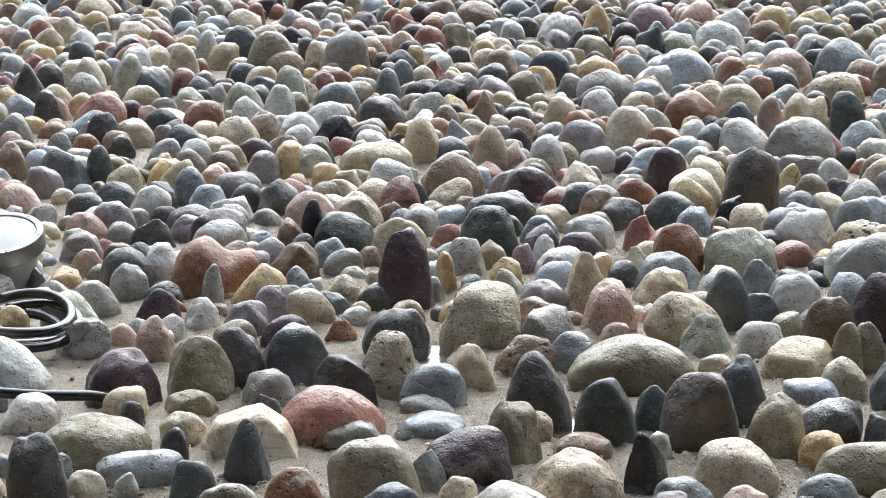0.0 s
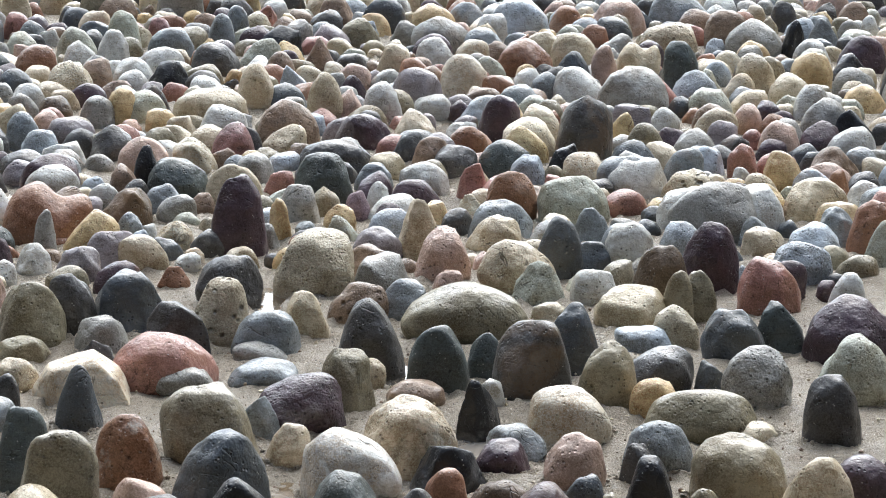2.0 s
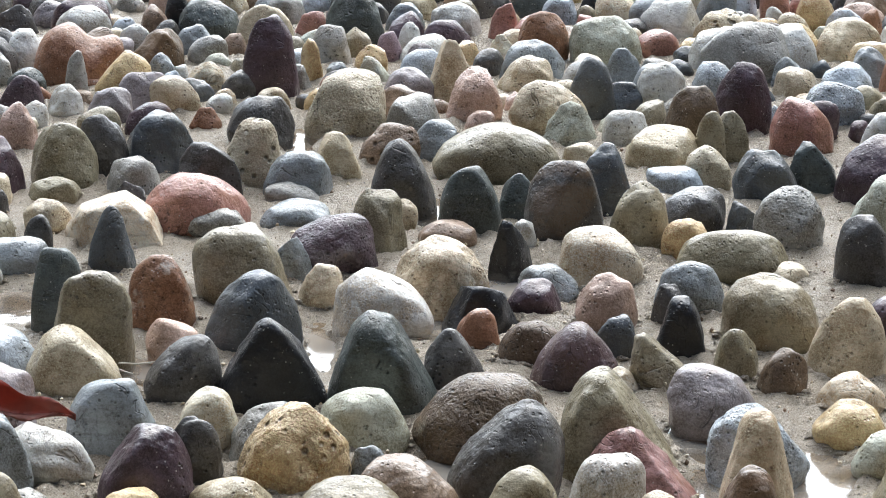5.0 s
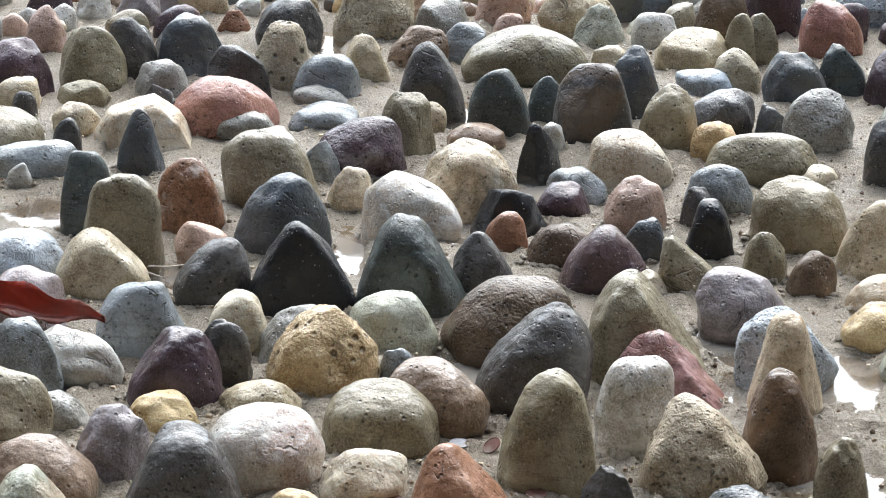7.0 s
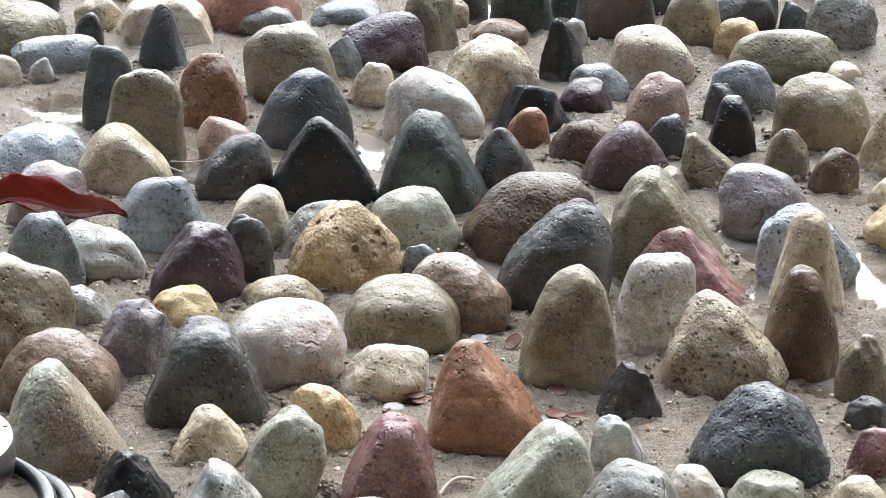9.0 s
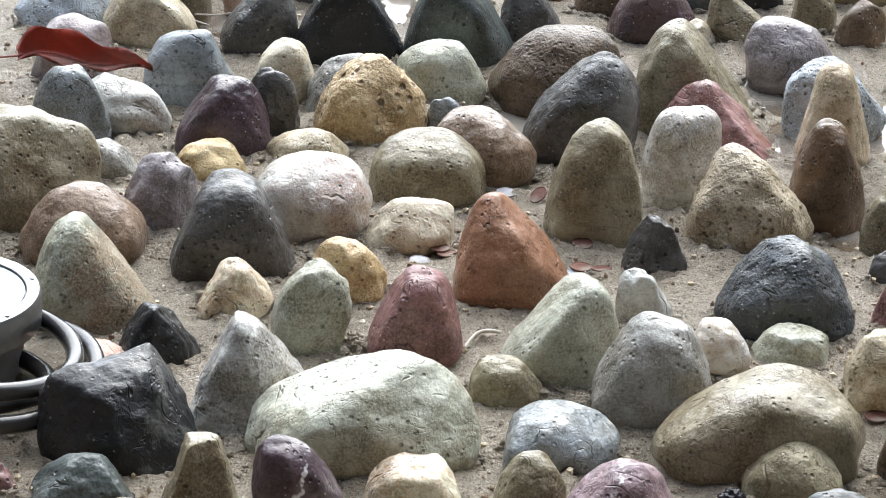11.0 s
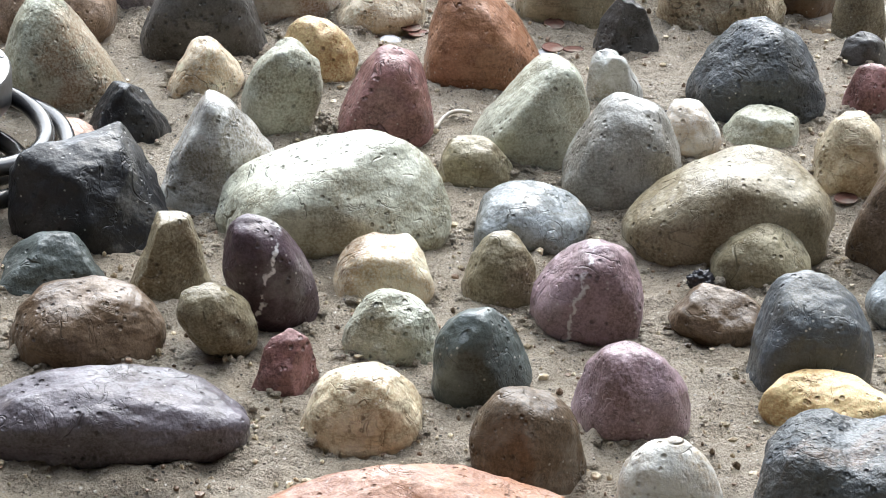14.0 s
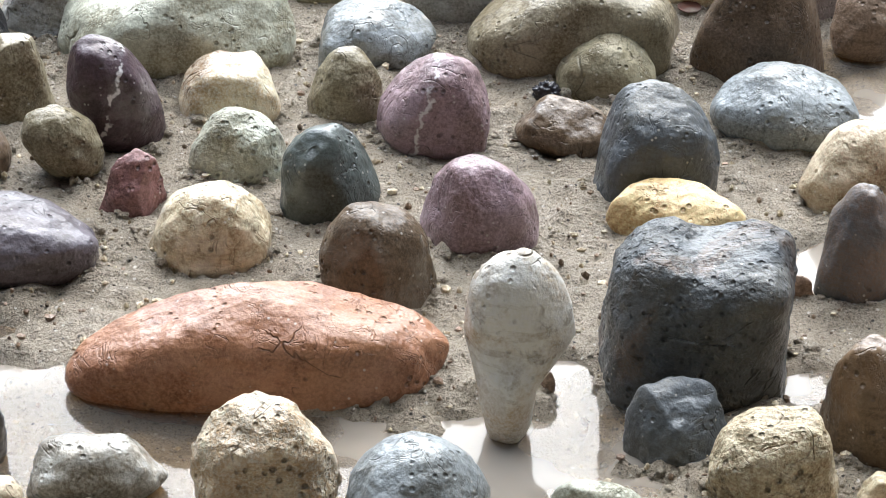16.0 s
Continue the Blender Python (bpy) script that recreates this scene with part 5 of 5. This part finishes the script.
# ---- lamps, cables, coins, leaf ----
def lathe(profile, segments=48):
    """A turned body from (radius, height) pairs."""
    bm = bmesh.new()
    rings = []
    for r, z in profile:
        rings.append([bm.verts.new((r * math.cos(a), r * math.sin(a), z)) for a in np.linspace(0, 2 * math.pi, segments, endpoint=False)])
    for a, b in zip(rings, rings[1:]):
        for k in range(segments):
            bm.faces.new((a[k], a[(k + 1) % segments], b[(k + 1) % segments], b[k]))
    bm.faces.new(rings[-1])
    bm.faces.new(rings[0][::-1])
    return bm


def hose(line, radius, sides=12):
    """A round cable along a line of points."""
    bm = bmesh.new()
    line = [Vector(q) for q in line]
    rings = []
    for k, q in enumerate(line):
        along = (line[min(k + 1, len(line) - 1)] - line[max(k - 1, 0)]).normalized()
        side = along.cross(Vector((0, 0, 1))).normalized()
        up = side.cross(along)
        rings.append([bm.verts.new(q + radius * (math.cos(a) * side + math.sin(a) * up)) for a in np.linspace(0, 2 * math.pi, sides, endpoint=False)])
    for a, b in zip(rings, rings[1:]):
        for k in range(sides):
            bm.faces.new((a[k], a[(k + 1) % sides], b[(k + 1) % sides], b[k]))
    bm.faces.new(rings[0])
    bm.faces.new(rings[-1][::-1])
    bmesh.ops.recalc_face_normals(bm, faces=bm.faces)
    return bm


def flat_shade(ob, degrees=35):
    me = ob.data
    me.set_sharp_from_angle(angle=radians(degrees))


def spot_lamp(x, y, stem, tilt, turn, label):
    """A submersible spotlight: steel bezel and glass on a cast body, standing on a stem."""
    base = new("spotlight")
    base.matrix_world = pose(x, y, 0)
    tagged(base, label, "lamp", "spotlights in the stone bed")
    head = pose(0, 0, stem, tilt, 0, turn)
    body = part("body", lathe([(0.045, -0.085), (0.058, -0.075), (0.063, -0.055), (0.066, -0.030), (0.066, -0.012)]), CAST, base, "grey cast metal lamp body")
    bezel = part("bezel", lathe([(0.078, -0.016), (0.0815, -0.013), (0.082, -0.008), (0.082, 0.014), (0.080, 0.017), (0.072, 0.018), (0.069, 0.0165), (0.068, 0.012)], 64), STEEL, base, "polished steel rim")
    glass = part("lens", lathe([(0.0675, 0.008), (0.0675, 0.0150), (0.050, 0.0164), (0.020, 0.0170)]), LENS, base, "frosted glass lens")
    for ob in (body, bezel, glass):
        ob.matrix_basis = head
        flat_shade(ob)
    for a in range(0, 360, 60):
        screw = part("screw", lathe([(0.0022, 0.0), (0.0022, 0.0010), (0.0016, 0.0015)], 12), STEEL, base)
        screw.matrix_basis = head @ pose(0.0755 * math.cos(radians(a)), 0.0755 * math.sin(radians(a)), 0.0172)
    post = part("stem", lathe([(0.060, -0.03), (0.060, 0.004), (0.050, 0.010), (0.050, stem - 0.07)]), CAST, base)
    flat_shade(post)
    return base


def coil(lamp, cx, cy, loops, label=""):
    for r, z, start, end, squash in loops:
        line = []
        for k in range(49):
            a = radians(start + (end - start) * k / 48)
            line.append((cx + r * math.cos(a), cy + squash * r * math.sin(a), z + 0.006 * math.sin(2 * a + r * 60)))
        part("cable", hose(line, 0.0082), RUBBER, lamp, "glossy black rubber cable")


near_lamp = spot_lamp(-0.383, 2.375, 0.064, 3, 20, "round polished steel spotlight on a grey stem among stones")
coil(near_lamp, 0.03, -0.06, [(0.104, 0.030, -140, 115, 1.0), (0.086, 0.046, -150, 110, 1.0), (0.064, 0.020, -120, 100, 1.0)])
far_lamp = spot_lamp(-0.770, 4.98, 0.100, 16, -10, "round steel spotlight with frosted lens among stones")
coil(far_lamp, 0.085, -0.39, [(0.100, 0.040, -120, 110, 1.5), (0.088, 0.058, -140, 120, 1.6), (0.075, 0.030, -90, 90, 1.5)])
trail = [(0.04, -0.76, 0.03), (0.11, -0.80, 0.035), (0.19, -0.82, 0.035), (0.25, -0.80, 0.030), (0.30, -0.78, 0.02)]
part("cable", hose([tuple(Vector(a).lerp(Vector(b), s)) for a, b in zip(trail, trail[1:]) for s in (0, 0.33, 0.66)], 0.0082), RUBBER, far_lamp, "glossy black rubber cable")


def coin(x, y, mat, label, tilt=0.0, turn=0.0, z=0.003):
    bm = lathe([(0.0098, -0.0008), (0.0103, -0.0005), (0.0103, 0.0005), (0.0098, 0.0009), (0.0092, 0.0009), (0.0088, 0.0005)], 40)
    ob = part("coin", bm, mat)
    ob.matrix_world = pose(x, y, z, tilt, 0, turn)
    flat_shade(ob)
    tagged(ob, label, "coin", "coins dropped on the sand")


coin(0.034, 2.629, NICKEL, "dull silver coin lying beside a maroon cobble", 8, 20)
coin(0.054, 2.659, COPPER, "dark copper coin leaning on another coin", 5, 60, 0.005)
coin(0.062, 2.648, COPPER, "tarnished copper coin lying on sand", -4, 10)
coin(0.195, 2.669, COPPER, "bright copper coin beside an upright cobble", 10, 0, 0.005)
coin(0.190, 2.612, COPPER, "tarnished copper coin beside an orange cobble", 4, 40, 0.004)
coin(0.210, 2.610, COPPER, "dark copper coin lying on sand", -8, 0)
coin(0.186, 2.604, NICKEL, "small silver coin lying on damp sand", 3, 10, 0.002)
coin(0.281, 2.580, COPPER, "dark copper coin lying flat on sand", 2, 0)
coin(0.125, 2.809, NICKEL, "bright silver coin lying behind an orange cobble", 8, 0, 0.004)
coin(0.158, 2.798, COPPER, "dark copper coin tilted against a cobble", 40, -60, 0.006)
coin(0.425, 2.281, COPPER, "dark copper coin lying beside a loaf-shaped cobble", 3, 0)


def leaf(x, y, z):
    """A dry red leaf folded along its rib over the stones."""
    base = new("fallen_leaf")
    base.matrix_world = pose(x, y, z)
    tagged(base, "wet dark red fallen leaf folded over stones", "leaf")
    for name, side in (("blade", 1), ("blade", -1)):
        bm = bmesh.new()
        rows = []
        for k in range(19):
            s = k / 18
            width = (0.036 if side > 0 else 0.014) * math.sin(math.pi * min(1, s * 0.93 + 0.05)) ** 0.75 * (1.25 - 0.75 * s)
            rib = Vector((-0.068 + 0.15 * s, 0.01 * math.sin(s * 5) - 0.02 * s, 0.004 * math.sin(s * 9) - 0.006 * s))
            row = []
            for j in range(7):
                q = j / 6 * width
                wave = 0.003 * math.sin(s * 17 + j) * j / 6
                row.append(bm.verts.new(rib + Vector((-0.25 * q, (0.35 * q if side > 0 else -0.9 * q) + wave, (0.92 * q if side > 0 else -0.25 * q) + wave))))
            rows.append(row)
        for a, b in zip(rows, rows[1:]):
            for j in range(6):
                bm.faces.new((a[j], a[j + 1], b[j + 1], b[j]))
        bmesh.ops.solidify(bm, geom=bm.faces[:], thickness=0.0006)
        part(name, bm, LEAF, base)
    stalk = [(-0.068 - 0.03 * s, 0.004 * s, -0.004 * s) for s in np.linspace(0, 1, 8)]
    part("stalk", hose(stalk, 0.0011, 6), LEAF, base)


leaf(-0.335, 3.085, 0.058)


def fibre(x, y, length, turn, bend, z=0.004, mat=None, name="plant_fibre", label="thin bleached plant fibre lying on wet sand", radius=0.0011):
    line = [(length * (s - 0.5), bend * math.sin(s * 3), 0.004 * math.sin(s * 4 + turn)) for s in np.linspace(0, 1, 14)]
    ob = part(name, hose(line, radius, 6), mat or TWIG)
    ob.matrix_world = pose(x, y, z, 0, 0, turn)
    tagged(ob, label, "twig")


fibre(-0.204, 3.40, 0.05, 15, 0.012)
fibre(-0.245, 3.38, 0.07, -12, 0.010, 0.003)
fibre(0.10, 3.53, 0.06, 40, 0.015, 0.0)
fibre(0.60, 1.93, 0.05, -60, 0.01, 0.006, SCRAP, "twig", "short dark curved twig lying on wet sand", 0.0016)
fibre(0.09, 2.44, 0.04, 30, 0.01, 0.004, TWIG, "plant_stalk", "short pale plant stalk lying on sand", 0.0018)


def scrap(x, y, size):
    bm = bmesh.new()
    bmesh.ops.create_icosphere(bm, subdivisions=4, radius=1)
    for q in bm.verts:
        n = q.co.copy()
        q.co = n * (0.75 + 0.5 * abs(noise.noise(n * 2.3)) + 0.25 * noise.noise(n * 6))
        q.co.x, q.co.y, q.co.z = q.co.x * size * 0.5, q.co.y * size * 0.4, q.co.z * size * 0.45 + size * 0.25
    ob = part("leaf_scrap", bm, SCRAP)
    ob.matrix_world = pose(x, y, 0)
    tagged(ob, "crumpled wet black leaf scrap on sand", "debris")


scrap(0.282, 2.118, 0.024)
